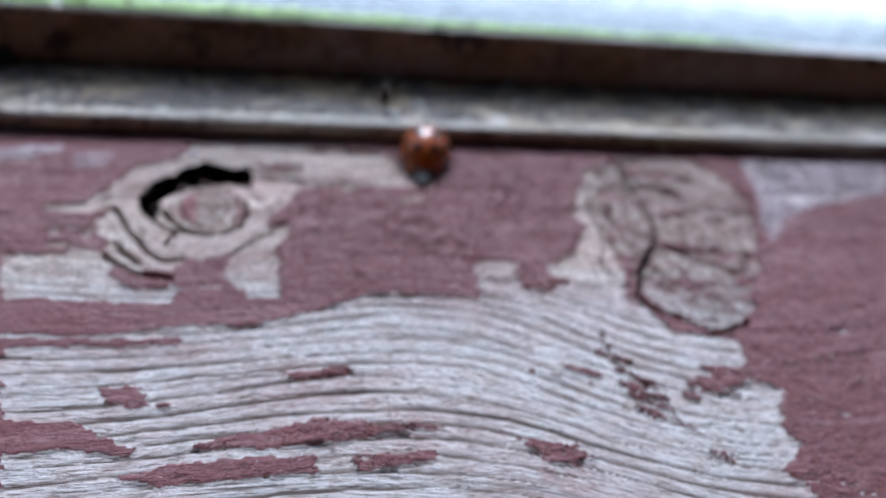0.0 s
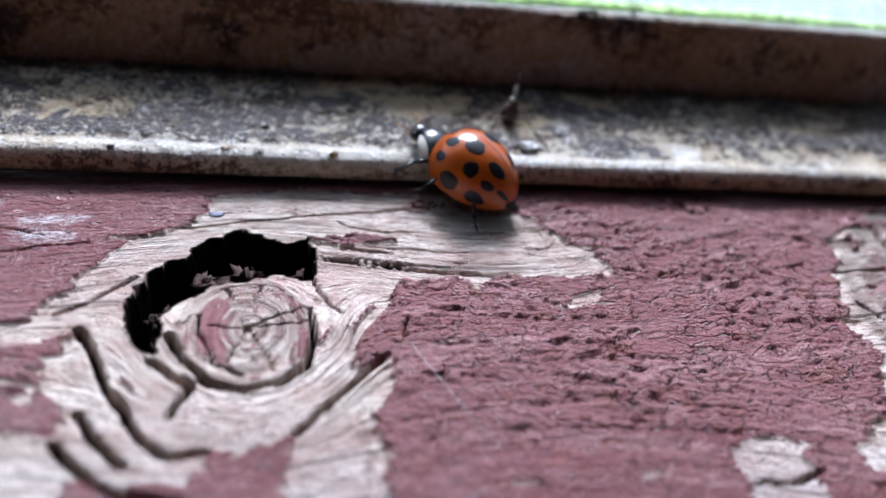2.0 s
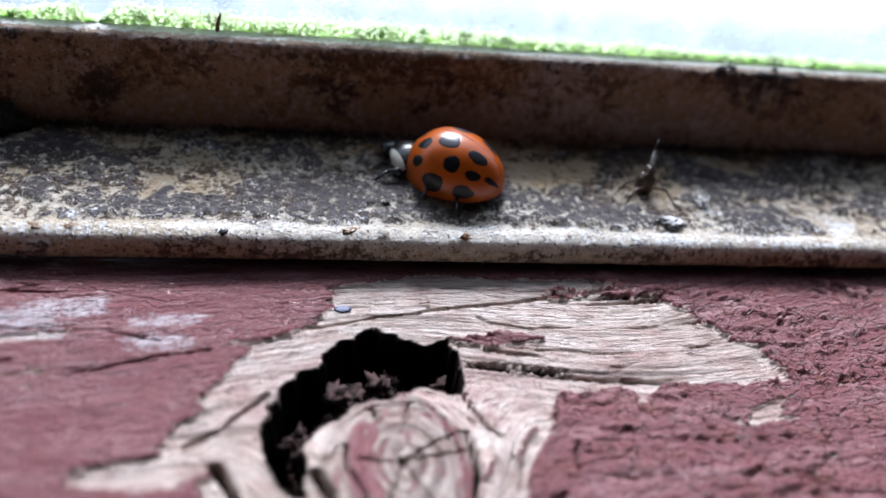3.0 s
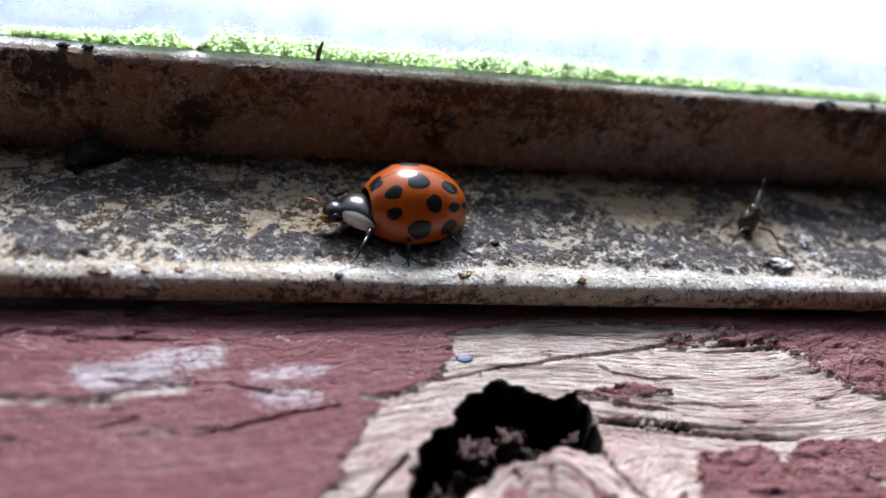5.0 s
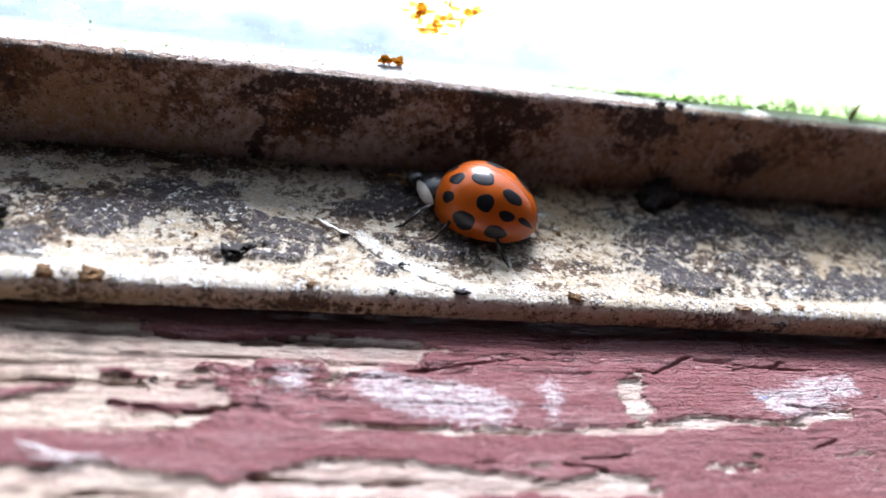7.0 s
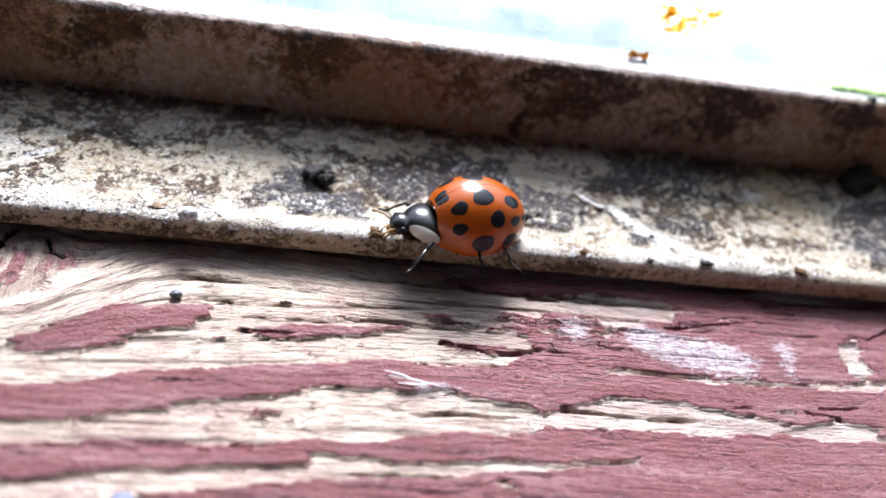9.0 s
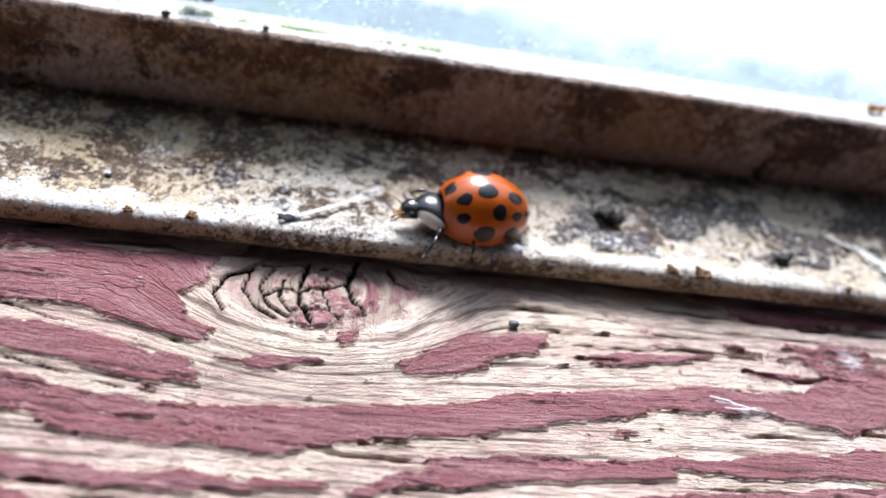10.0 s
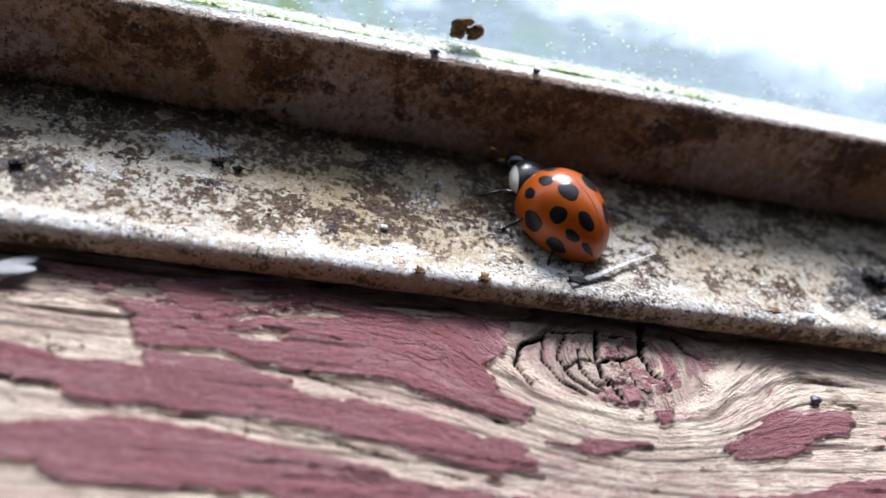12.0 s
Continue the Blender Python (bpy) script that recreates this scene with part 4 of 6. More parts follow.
    bridge = step(0.10, 0.02, np.abs(X - 0.13 + 0.25 * (Y + 0.1) - 2 * wob)) * 0.62 * step(0.30, 0.5, cloudy(X * 7, Y * 7, 112, 3))
    Z = Z - (0.34 + 0.35 * cloudy(X * 9, Y * 9, 96, 4, 0.7)) * hole * (1 - bridge)
    paint = np.where(hole > 0.02, 0.0, paint)
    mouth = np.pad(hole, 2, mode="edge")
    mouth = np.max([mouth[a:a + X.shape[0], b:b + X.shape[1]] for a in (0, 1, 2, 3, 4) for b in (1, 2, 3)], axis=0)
    # hole and its mouth coloured near black: rotten wood and shade together
    rot_and_shade = step(0.02, 0.3, mouth) * (0.93 + 0.07 * (hole - bridge))
    crack = np.zeros_like(X)
    fine = Patches(xs, ys, X + 0.5 * wob + 0.015 * (cloudy(X * 16, Y * 16, 116, 2) - 0.5), Y + 0.4 * wob + 0.015 * (cloudy(X * 16, Y * 16, 117, 2) - 0.5))
    wood_cracks(lambda wide, line: fine.crease(crack, wide, line))
    shallow = step(-5.9, -6.3, X)
    Z = Z - (0.14 - 0.105 * shallow) * crack
    # cracks get the same black in place of the shade within them
    rot_and_shade = np.maximum(rot_and_shade, step(0.12 - 0.10 * shallow, 0.55 - 0.25 * shallow, crack))
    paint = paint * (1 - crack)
    late_and_shade = np.maximum(np.maximum(late_and_shade, rot_and_shade), greyed * (0.20 + 0.35 * cloudy(X * 3, Y * 5, 108, 4)))
    paint = np.maximum(paint, greyed * (0.20 + 0.46 * cloudy(X * 3, Y * 4, 106, 5)) * (1 - rot_and_shade))
    paint = paint * (1 - 0.9 * pinked) + pinked * (0.29 + 0.36 * cloudy(X * 4, Y * 5, 105, 4)) * (1 - rot_and_shade)
    late_and_shade = np.maximum(late_and_shade, pinked * (0.22 + 0.16 * cloudy(X * 6, Y * 6, 109, 3)))
    # growth rings of the other two knots
    for kx, ky, rx, ry in knots[1:]:
        r = np.hypot((X - kx) / rx, (Y - ky) / ry) + 0.18 * (cloudy(X * 2, Y * 2, 99, 3) - 0.5)
        inside = step(1.1, 0.9, r)
        ring = np.sin(r * 34) * 0.5 + 0.5
        late_and_shade = np.maximum(late_and_shade * (1 - inside) + inside * (0.34 + (0.40 if kx > 0 else 0.18) * ring * field(X * 4, Y * 4, 98)), rot_and_shade)
        Z = Z - (0.006 if kx > 0 else 0.002) * inside * ring
    tone = step(-3.0, -5.5, X) * (0.55 + 0.5 * (cloudy(X * 0.7, Y * 2, 101, 3) - 0.5)) + 0.2 * cloudy(X, Y * 3, 103, 3)
    far = (X < -12) | (X > 7.2) | (Y < -4) | (Y > 0.9)
    Z = np.where(far, 0.0, Z)
    Z[0, :] = Z[-1, :] = -3.0
    Z[:, 0] = Z[:, -1] = -3.0
    Y[0, :] = Y[1, :] - 0.02
    ob = sheet("window_sill", X, Y, Z, (paint, late_and_shade, tone, scuff), WOOD, grain=(X, G))
    tagged(ob, "weathered wooden window sill with flaking oxide-red paint and knots", "window sill", kind="structure")


# ---- the metal track and the sash rail behind it ----
def swept(name, mat, profile, spacing, masks_of, xs, bumps):
    pts = np.array(profile)
    seg = np.hypot(*np.diff(pts, axis=0).T)
    at = np.concatenate([[0], np.cumsum(seg)])
    s = np.linspace(0, at[-1], int(at[-1] / spacing) + 1)
    y, z = np.interp(s, at, pts[:, 0]), np.interp(s, at, pts[:, 1])
    k = np.ones(9) / 9
    ys, zs = (np.convolve(np.pad(v, 4, mode="edge"), k, "valid") for v in (y, z))
    ty, tz = np.gradient(ys), np.gradient(zs)
    n = np.hypot(ty, tz)
    ny, nz = -tz / n, ty / n
    X, S = np.meshgrid(xs, s)
    Y, Z = np.repeat(ys[:, None], len(xs), 1), np.repeat(zs[:, None], len(xs), 1)
    mask = masks_of(X, S, Y, Z, xs, ys, zs)
    h = bumps(X, S, mask)
    return sheet(name, X, Y + ny[:, None] * h, Z + nz[:, None] * h, mask, mat)


def floor_dirt(crust, pale, white, brown):
    """Crusted dirt, clean, bare white and brown places on the floor of the track."""
    crust((-2.12, 0.94), (-2.02, 1.17), (-1.79, 1.35), (-1.47, 1.37), (-1.24, 1.27), (-1.14, 1.05), (-1.14, 0.79), (-1.28, 0.65), (-1.62, 0.54), (-1.94, 0.58), (-2.07, 0.74))
    crust((0.07, 1.22), (0.30, 1.28), (0.44, 1.19), (0.62, 1.25), (0.80, 1.21), (0.89, 1.07), (1.21, 1.04), (1.34, 0.95), (1.67, 0.92), (1.88, 0.73), (1.78, 0.68), (1.22, 0.66), (0.78, 0.74), (0.46, 0.68), (0.17, 0.67), (-0.01, 0.80))
    crust((0.66, 1.28), (0.77, 1.34), (0.86, 1.24), (0.77, 1.11), (0.65, 1.13))
    crust((2.05, 0.98), (2.50, 1.00), (2.30, 0.70), (1.92, 0.73))
    pale((-1.13, 1.14), (-0.96, 1.10), (-0.91, 0.88), (-1.06, 0.79), (-1.13, 0.96))
    pale((0.90, 1.32), (1.24, 1.29), (1.37, 1.10), (1.06, 1.08), (0.86, 1.17))
    crust((-1.79, 1.14), (-1.53, 1.15), (-1.34, 1.32), (-1.17, 1.12), (-1.13, 0.88), (-1.20, 0.68), (-1.44, 0.72), (-1.67, 0.66))
    crust((-0.39, 0.91), (0.21, 1.05), (0.37, 0.85), (0.17, 0.69), (-0.22, 0.67))
    pale((-1.17, 1.17), (-1.00, 1.19), (-1.00, 0.88), (-1.14, 0.92))
    pale((1.05, 1.32), (1.44, 1.34), (1.38, 1.11), (1.06, 1.20))
    pale((2.05, 1.15), (2.58, 1.12), (3.17, 1.03), (3.03, 0.80), (2.64, 0.68), (2.47, 0.89))
    crust((-0.37, 1.21), (0.10, 1.19), (0.71, 1.25), (0.92, 1.04), (0.68, 0.80), (0.11, 0.82), (-0.38, 0.85))
    crust((1.93, 1.29), (2.61, 1.27), (3.45, 1.11), (4.33, 1.02), (4.24, 0.86), (3.09, 0.81), (2.08, 0.92))
    crust((-1.54, 1.09), (-1.22, 1.12), (-0.86, 0.95), (-0.99, 0.76), (-1.46, 0.75))
    pale((-1.17, 1.20), (-0.97, 1.22), (-0.90, 1.01), (-1.07, 0.86))
    crust((-4.18, 1.16), (-4.08, 1.12), (-3.84, 1.02), (-3.75, 0.79), (-3.89, 0.70), (-4.08, 0.76))
    crust((-3.71, 1.25), (-3.46, 1.37), (-3.14, 1.46), (-3.07, 1.33), (-3.34, 1.21), (-3.56, 1.14))
    crust((-3.60, 0.92), (-3.51, 0.97), (-3.40, 0.86), (-3.34, 0.75), (-3.45, 0.69), (-3.65, 0.76))
    crust((-3.34, 0.99), (-3.11, 0.97), (-2.97, 0.86), (-3.07, 0.73), (-3.25, 0.83))
    white((-3.80, 1.05), (-3.64, 1.02), (-3.51, 0.93), (-3.32, 0.83), (-3.10, 0.62), (-3.13, 0.59), (-3.39, 0.80), (-3.61, 0.94))
    white((-3.78, 1.07), (-3.69, 1.15), (-3.58, 1.09), (-3.67, 1.02))
    pale((-2.77, 1.22), (-2.56, 1.34), (-2.51, 1.25), (-2.63, 1.10))
    crust((-1.50, 1.17), (-1.34, 1.33), (-1.07, 1.12), (-0.98, 0.81), (-1.14, 0.61), (-1.44, 0.59), (-1.59, 0.76))
    crust((-0.69, 1.01), (-0.14, 1.10), (0.38, 0.95), (0.21, 0.67), (-0.34, 0.67), (-0.77, 0.78))
    pale((-1.13, 1.20), (-1.04, 1.21), (-0.98, 0.94), (-1.04, 0.82))
    crust((-5.01, 1.11), (-4.69, 1.32), (-4.42, 1.27), (-4.14, 1.17), (-4.18, 0.99), (-4.52, 1.04), (-4.82, 0.89), (-4.96, 0.92))
    crust((-5.10, 0.90), (-4.98, 0.87), (-4.90, 0.65), (-5.02, 0.59))
    crust((-4.24, 0.83), (-4.14, 0.84), (-4.14, 0.74), (-4.22, 0.75))
    crust((-3.53, 1.06), (-3.36, 0.99), (-3.32, 0.83), (-3.48, 0.90))
    crust((-5.45, 0.62), (-5.24, 0.88), (-5.06, 0.77), (-4.94, 0.70), (-5.00, 0.59), (-5.33, 0.54))
    crust((-5.01, 1.20), (-4.82, 1.33), (-4.62, 1.17), (-4.76, 0.95), (-4.94, 1.07))
    crust((-6.35, 1.19), (-6.24, 1.21), (-6.22, 1.12), (-6.31, 1.10))
    brown((-6.12, 0.92), (-5.88, 1.01), (-5.76, 0.84), (-5.97, 0.72))
    brown((-5.17, 1.18), (-5.01, 1.25), (-4.97, 0.97), (-5.13, 0.99))
    white((-3.77, 1.11), (-3.52, 0.97), (-3.22, 0.78), (-3.09, 0.61), (-3.15, 0.59), (-3.53, 0.89))
    white((-6.82, 0.87), (-6.64, 0.98), (-6.63, 0.95), (-6.81, 0.83))
    pale((-4.07, 1.11), (-3.76, 1.16), (-3.64, 1.03), (-3.91, 1.04))
    white((-9.19, 1.28), (-9.00, 1.31), (-8.80, 1.23), (-8.85, 1.17), (-9.06, 1.16))
    crust((-8.93, 1.15), (-8.77, 1.21), (-8.73, 1.10), (-8.86, 1.06))
    brown((-9.88, 1.15), (-9.50, 1.12), (-9.34, 0.99), (-9.55, 0.82), (-9.77, 0.77))
    white((-8.56, 0.69), (-8.41, 0.82), (-8.38, 0.68), (-8.48, 0.66))
    white((-8.16, 0.69), (-7.94, 0.77), (-7.89, 0.66), (-8.14, 0.56))
    brown((-8.02, 1.17), (-7.69, 1.16), (-7.52, 0.98), (-7.85, 0.91), (-8.02, 0.96))
    crust((-5.38, 1.00), (-5.05, 1.15), (-5.20, 0.86), (-5.36, 0.87))
    crust((-6.29, 1.21), (-6.14, 1.24), (-6.18, 1.12), (-6.31, 1.09))
    brown((-9.10, 1.05), (-8.67, 1.02), (-8.28, 1.03), (-8.16, 0.85), (-8.54, 0.77), (-8.93, 0.80))
    white((-9.49, 1.08), (-9.27, 1.01), (-9.32, 0.87), (-9.44, 0.89))
    white((-10.49, 1.16), (-10.31, 1.16), (-10.12, 1.05), (-10.16, 0.98), (-10.38, 1.03))
    crust((-10.05, 0.91), (-9.77, 0.96), (-9.77, 0.83), (-9.99, 0.79))
    brown((-10.39, 0.87), (-10.10, 0.95), (-9.64, 0.81), (-9.73, 0.56), (-10.14, 0.61))


def rail_dirt(mould, brown, clean):
    """Mould and stains on the face of the rail."""
    mould((-4.14, 0.68), (-3.59, 0.71), (-2.77, 0.74), (-2.48, 0.68), (-2.81, 0.55), (-2.78, 0.43), (-2.89, 0.42), (-2.98, 0.54), (-3.23, 0.35), (-3.28, 0.51), (-3.47, 0.49), (-3.63, 0.47), (-3.74, 0.40), (-3.84, 0.45), (-4.11, 0.36), (-4.17, 0.51))
    mould((-2.32, 0.76), (-1.94, 0.76), (-1.89, 0.64), (-2.06, 0.59), (-2.25, 0.64))
    brown((-1.52, 0.65), (-1.15, 0.68), (-0.94, 0.56), (-1.29, 0.39), (-1.42, 0.38))
    brown((-1.18, 0.78), (-0.16, 0.74), (0.45, 0.73), (0.53, 0.59), (-0.10, 0.61), (-0.97, 0.63))
    mould((-4.23, 0.63), (-3.96, 0.75), (-3.51, 0.77), (-2.90, 0.77), (-2.78, 0.65), (-2.80, 0.44), (-2.93, 0.50), (-3.06, 0.49), (-3.16, 0.34), (-3.29, 0.43), (-3.34, 0.56), (-3.72, 0.56), (-3.94, 0.43), (-4.17, 0.34), (-4.09, 0.49))
    mould((-5.20, 0.70), (-5.06, 0.69), (-5.10, 0.51), (-5.19, 0.44), (-5.23, 0.49))
    mould((-2.36, 0.73), (-2.11, 0.76), (-2.03, 0.52), (-2.21, 0.54))
    mould((-5.53, 0.74), (-5.14, 0.79), (-5.06, 0.66), (-5.21, 0.50), (-5.31, 0.59), (-5.47, 0.61))
    mould((-3.91, 0.75), (-3.47, 0.78), (-3.10, 0.72), (-2.82, 0.72), (-2.75, 0.57), (-2.95, 0.42), (-3.27, 0.38), (-3.42, 0.52), (-4.00, 0.44), (-3.90, 0.61))
    mould((-6.59, 0.68), (-6.19, 0.71), (-6.19, 0.61), (-6.46, 0.60), (-6.58, 0.52))
    brown((-9.40, 0.67), (-9.06, 0.68), (-9.05, 0.49), (-9.40, 0.45))
    mould((-9.05, 0.52), (-8.97, 0.51), (-8.91, 0.42), (-8.99, 0.32), (-9.05, 0.43))
    brown((-8.82, 0.70), (-8.49, 0.73), (-8.46, 0.51), (-8.76, 0.42))
    mould((-8.08, 0.69), (-8.02, 0.70), (-8.00, 0.54), (-7.94, 0.37), (-7.99, 0.34), (-8.04, 0.50))
    brown((-7.49, 0.74), (-7.24, 0.76), (-7.27, 0.65), (-7.40, 0.66))
    mould((-6.50, 0.78), (-6.36, 0.81), (-6.34, 0.74), (-6.46, 0.73))
    mould((-5.51, 0.66), (-5.25, 0.67), (-5.19, 0.52), (-5.41, 0.56))
    clean((-9.05, 0.68), (-8.82, 0.67), (-8.81, 0.34), (-8.91, 0.28), (-8.97, 0.54))
    brown((-9.97, 0.52), (-9.71, 0.60), (-9.46, 0.50), (-9.67, 0.36), (-9.99, 0.33))
    mould((-2.25, 0.64), (-2.10, 0.59), (-2.01, 0.47), (-2.12, 0.47), (-2.26, 0.52))
    mould((-1.42, 0.58), (-1.26, 0.62), (-1.23, 0.50), (-1.34, 0.36), (-1.43, 0.42))
    mould((0.80, 0.62), (0.91, 0.61), (0.88, 0.54), (0.82, 0.55))
    mould((2.20, 0.77), (2.57, 0.76), (2.68, 0.54), (2.40, 0.49), (2.24, 0.63))
    brown((-0.25, 0.63), (0.11, 0.69), (0.47, 0.62), (0.63, 0.52), (0.32, 0.43), (-0.14, 0.47))
    mould((2.18, 0.79), (2.67, 0.75), (2.64, 0.64), (2.51, 0.48), (2.25, 0.58))
    brown((-0.25, 0.65), (0.15, 0.70), (0.23, 0.47), (-0.09, 0.42), (-0.34, 0.51))
    mould((-1.41, 0.48), (-1.29, 0.49), (-1.33, 0.37), (-1.39, 0.37))
    mould((-0.90, 0.69), (-0.73, 0.67), (-0.82, 0.58), (-0.88, 0.59))
    brown((-7.75, 0.73), (-7.25, 0.75), (-6.73, 0.73), (-6.80, 0.56), (-7.42, 0.53), (-7.77, 0.58))
    brown((-5.53, 0.74), (-5.23, 0.75), (-5.18, 0.55), (-5.42, 0.55))


TRACK_XS = axis((-60, -12, 4), (-12, 7.6, 0.013), (7.6, 60, 4))


def sill_track():
    profile = ((0.66, 0.03), (0.575, 0.045), (0.545, 0.07), (0.54, 0.10), (0.54, 0.15), (0.555, 0.18), (0.585, 0.195),
               (0.62, 0.195), (0.66, 0.18), (0.75, 0.18), (1.1, 0.205), (1.40, 0.235), (1.60, 0.25))

    def masks_of(X, S, Y, Z, xs, ys, zs):
        wx = X + 0.09 * (cloudy(X * 4, Y * 4, 141, 4) - 0.5) * 2
        wy = Y + 0.09 * (cloudy(X * 4, Y * 4, 145, 4) - 0.5) * 2
        j0 = int(np.argmax(ys > 0.6))
        up = slice(j0, None)
        C = 0.16 + 0.28 * step(-2.6, -1.2, X[up])
        Wh, Br = np.zeros_like(C), np.zeros_like(C)
        st = Patches(xs, ys[up], wx[up], wy[up], 0.05)
        floor_dirt(lambda *p: (st.lay(C, p, 0.72), st.lay(Wh, p, -0.15)), lambda *p: (st.lay(C, p, -0.35), st.lay(Wh, p, 0.22)),
                   lambda *p: (st.lay(Wh, p, 0.62, 0.04), st.lay(C, p, -0.3, 0.03)), lambda *p: st.lay(Br, p, 0.20, 0.08))
        crust, white, brown = np.zeros_like(X), np.zeros_like(X), np.zeros_like(X)
        crust[up], white[up], brown[up] = C, Wh, Br
        patchy = cloudy(X * 3.4, Y * 5.0, 151, 5, 0.68) - 0.5
        # less crust and more white by the lip: cleaner, and its brighter light coloured in
        crust = crust + 2.1 * patchy - 0.22 * step(0.80, 0.68, Y)
        white = white + 1.7 * (cloudy(X * 3.8, Y * 5.5, 153, 5, 0.68) - 0.5) + 0.24 * step(0.85, 0.66, Y)
        lip = step(0.72, 0.60, Y)
        crust = crust * (1 - lip) + lip * (0.08 + 1.5 * (cloudy(X * 5, S * 9, 155, 5, 0.65) - 0.5))
        # stain grows towards the rail: dirt plus the rail's shade in the colour
        stain = 0.36 + brown + 0.9 * (cloudy(X * 3.0, Y * 4.5, 161, 3, 0.6) - 0.5) + 1.7 * (cloudy(X * 10, Y * 13, 163, 4, 0.7) - 0.5) + 0.18 * step(1.05, 1.5, Y)
        stain = stain + 0.30 * step(0.15, 0.5, crust) + 0.10 * step(-5.0, -7.0, X)
        # lip: specks of dirt, with shaded front and lit crest put into the colour
        front = step(0.16, 0.11, Z)
        stain = stain * (1 - lip) + lip * (0.12 * front + 0.34 + 1.4 * (cloudy(X * 3, S * 8, 165, 5, 0.65) - 0.5))
        white = white * (1 - lip) + lip * step(0.13, 0.19, Z) * (0.34 + 0.22 * step(-7.0, -8.5, X) + 0.9 * (cloudy(X * 1.4, S * 6, 167, 5, 0.65) - 0.5))
        # film deepens towards the rail too, partly as its shade
        film = 0.55 + 0.3 * lip * front + 1.2 * (cloudy(X * 0.9, Y * 1.4, 171, 4, 0.65) - 0.5) + 0.30 * step(0.7, 1.4, Y)
        return crust, stain, white, film

    def bumps(X, S, mask):
        hard = step(0.30, 0.75, mask[0])
        return hard * (0.004 + 0.036 * cloudy(X * 11, S * 11, 181, 4, 0.7)) + 0.010 * cloudy(X * 12, S * 12, 185, 3) + 0.006 * (cloudy(X * 1.2, S * 2, 187, 2) - 0.5)

    ob = swept("sill_track", TRACK, profile, 0.0085, masks_of, TRACK_XS, bumps)
    tagged(ob, "white metal window track crusted with dark dirt", "window track", kind="structure")


def sash_rail():
    profile = ((1.60, 0.10), (1.548, 0.14), (1.542, 0.20), (1.54, 0.45), (1.54, 0.72), (1.545, 0.755), (1.565, 0.775), (1.62, 0.782), (1.80, 0.79))

    def masks_of(X, S, Y, Z, xs, ys, zs):
        wx = X + 0.08 * (cloudy(X * 5, S * 5, 241, 4) - 0.5) * 2
        wz = Z + 0.08 * (cloudy(X * 5, S * 5, 245, 4) - 0.5) * 2
        j0, j1 = int(np.argmax(zs > 0.15)), int(np.argmax(zs > 0.76))
        R = np.zeros_like(X[j0:j1])
        B = np.zeros_like(R)
        st = Patches(xs, zs[j0:j1], wx[j0:j1], wz[j0:j1], 0.06)
        rail_dirt(lambda *p: st.lay(R, p, 1.0), lambda *p: st.lay(B, p, 1.0, 0.09), lambda *p: (st.lay(B, p, -0.9), st.lay(R, p, -0.5)))
        mould, brown = np.zeros_like(X), np.zeros_like(X)
        mould[j0:j1], brown[j0:j1] = R, B
        up = step(0.25, 0.75, Z)
        fine = cloudy(X * 3.2, S * 4.5, 251, 5, 0.66) - 0.5
        stain = 0.36 * mould + 0.28 * brown + 0.26 * up + 0.16 + 1.5 * fine + 0.12 * step(-5.0, -8.0, X)
        crust = 0.52 * mould + 0.08 * brown - 0.06 + 0.10 * up + 2.1 * (cloudy(X * 5, S * 6, 255, 5, 0.64) - 0.5)
        # ledge coloured whiter than the face for the skylight falling on it
        ledge = step(1.56, 1.60, Y)
        stain = stain * (1 - ledge) + ledge * (0.9 * (cloudy(X * 3, Y * 5, 261, 4) - 0.42))
        crust = crust * (1 - ledge)
        white = ledge * (0.85 + 0.5 * (cloudy(X * 2, Y * 6, 263, 3) - 0.5))
        film = 0.25 + 0.5 * step(0.35, 0.7, cloudy(X * 0.9, S * 1.5, 265, 3)) + 0.35 * up * (1 - ledge)
        return crust, stain, white, film

    def bumps(X, S, mask):
        return step(0.42, 0.6, mask[1]) * 0.012 * cloudy(X * 10, S * 10, 271, 4) + 0.008 * (cloudy(X * 5, S * 5, 275, 3) - 0.5)

    ob = swept("sash_rail", RAIL, profile, 0.009, masks_of, TRACK_XS, bumps)
    tagged(ob, "white painted sash rail stained brown with mould", "window rail", kind="structure")


sill_board()
sill_track()
sash_rail()


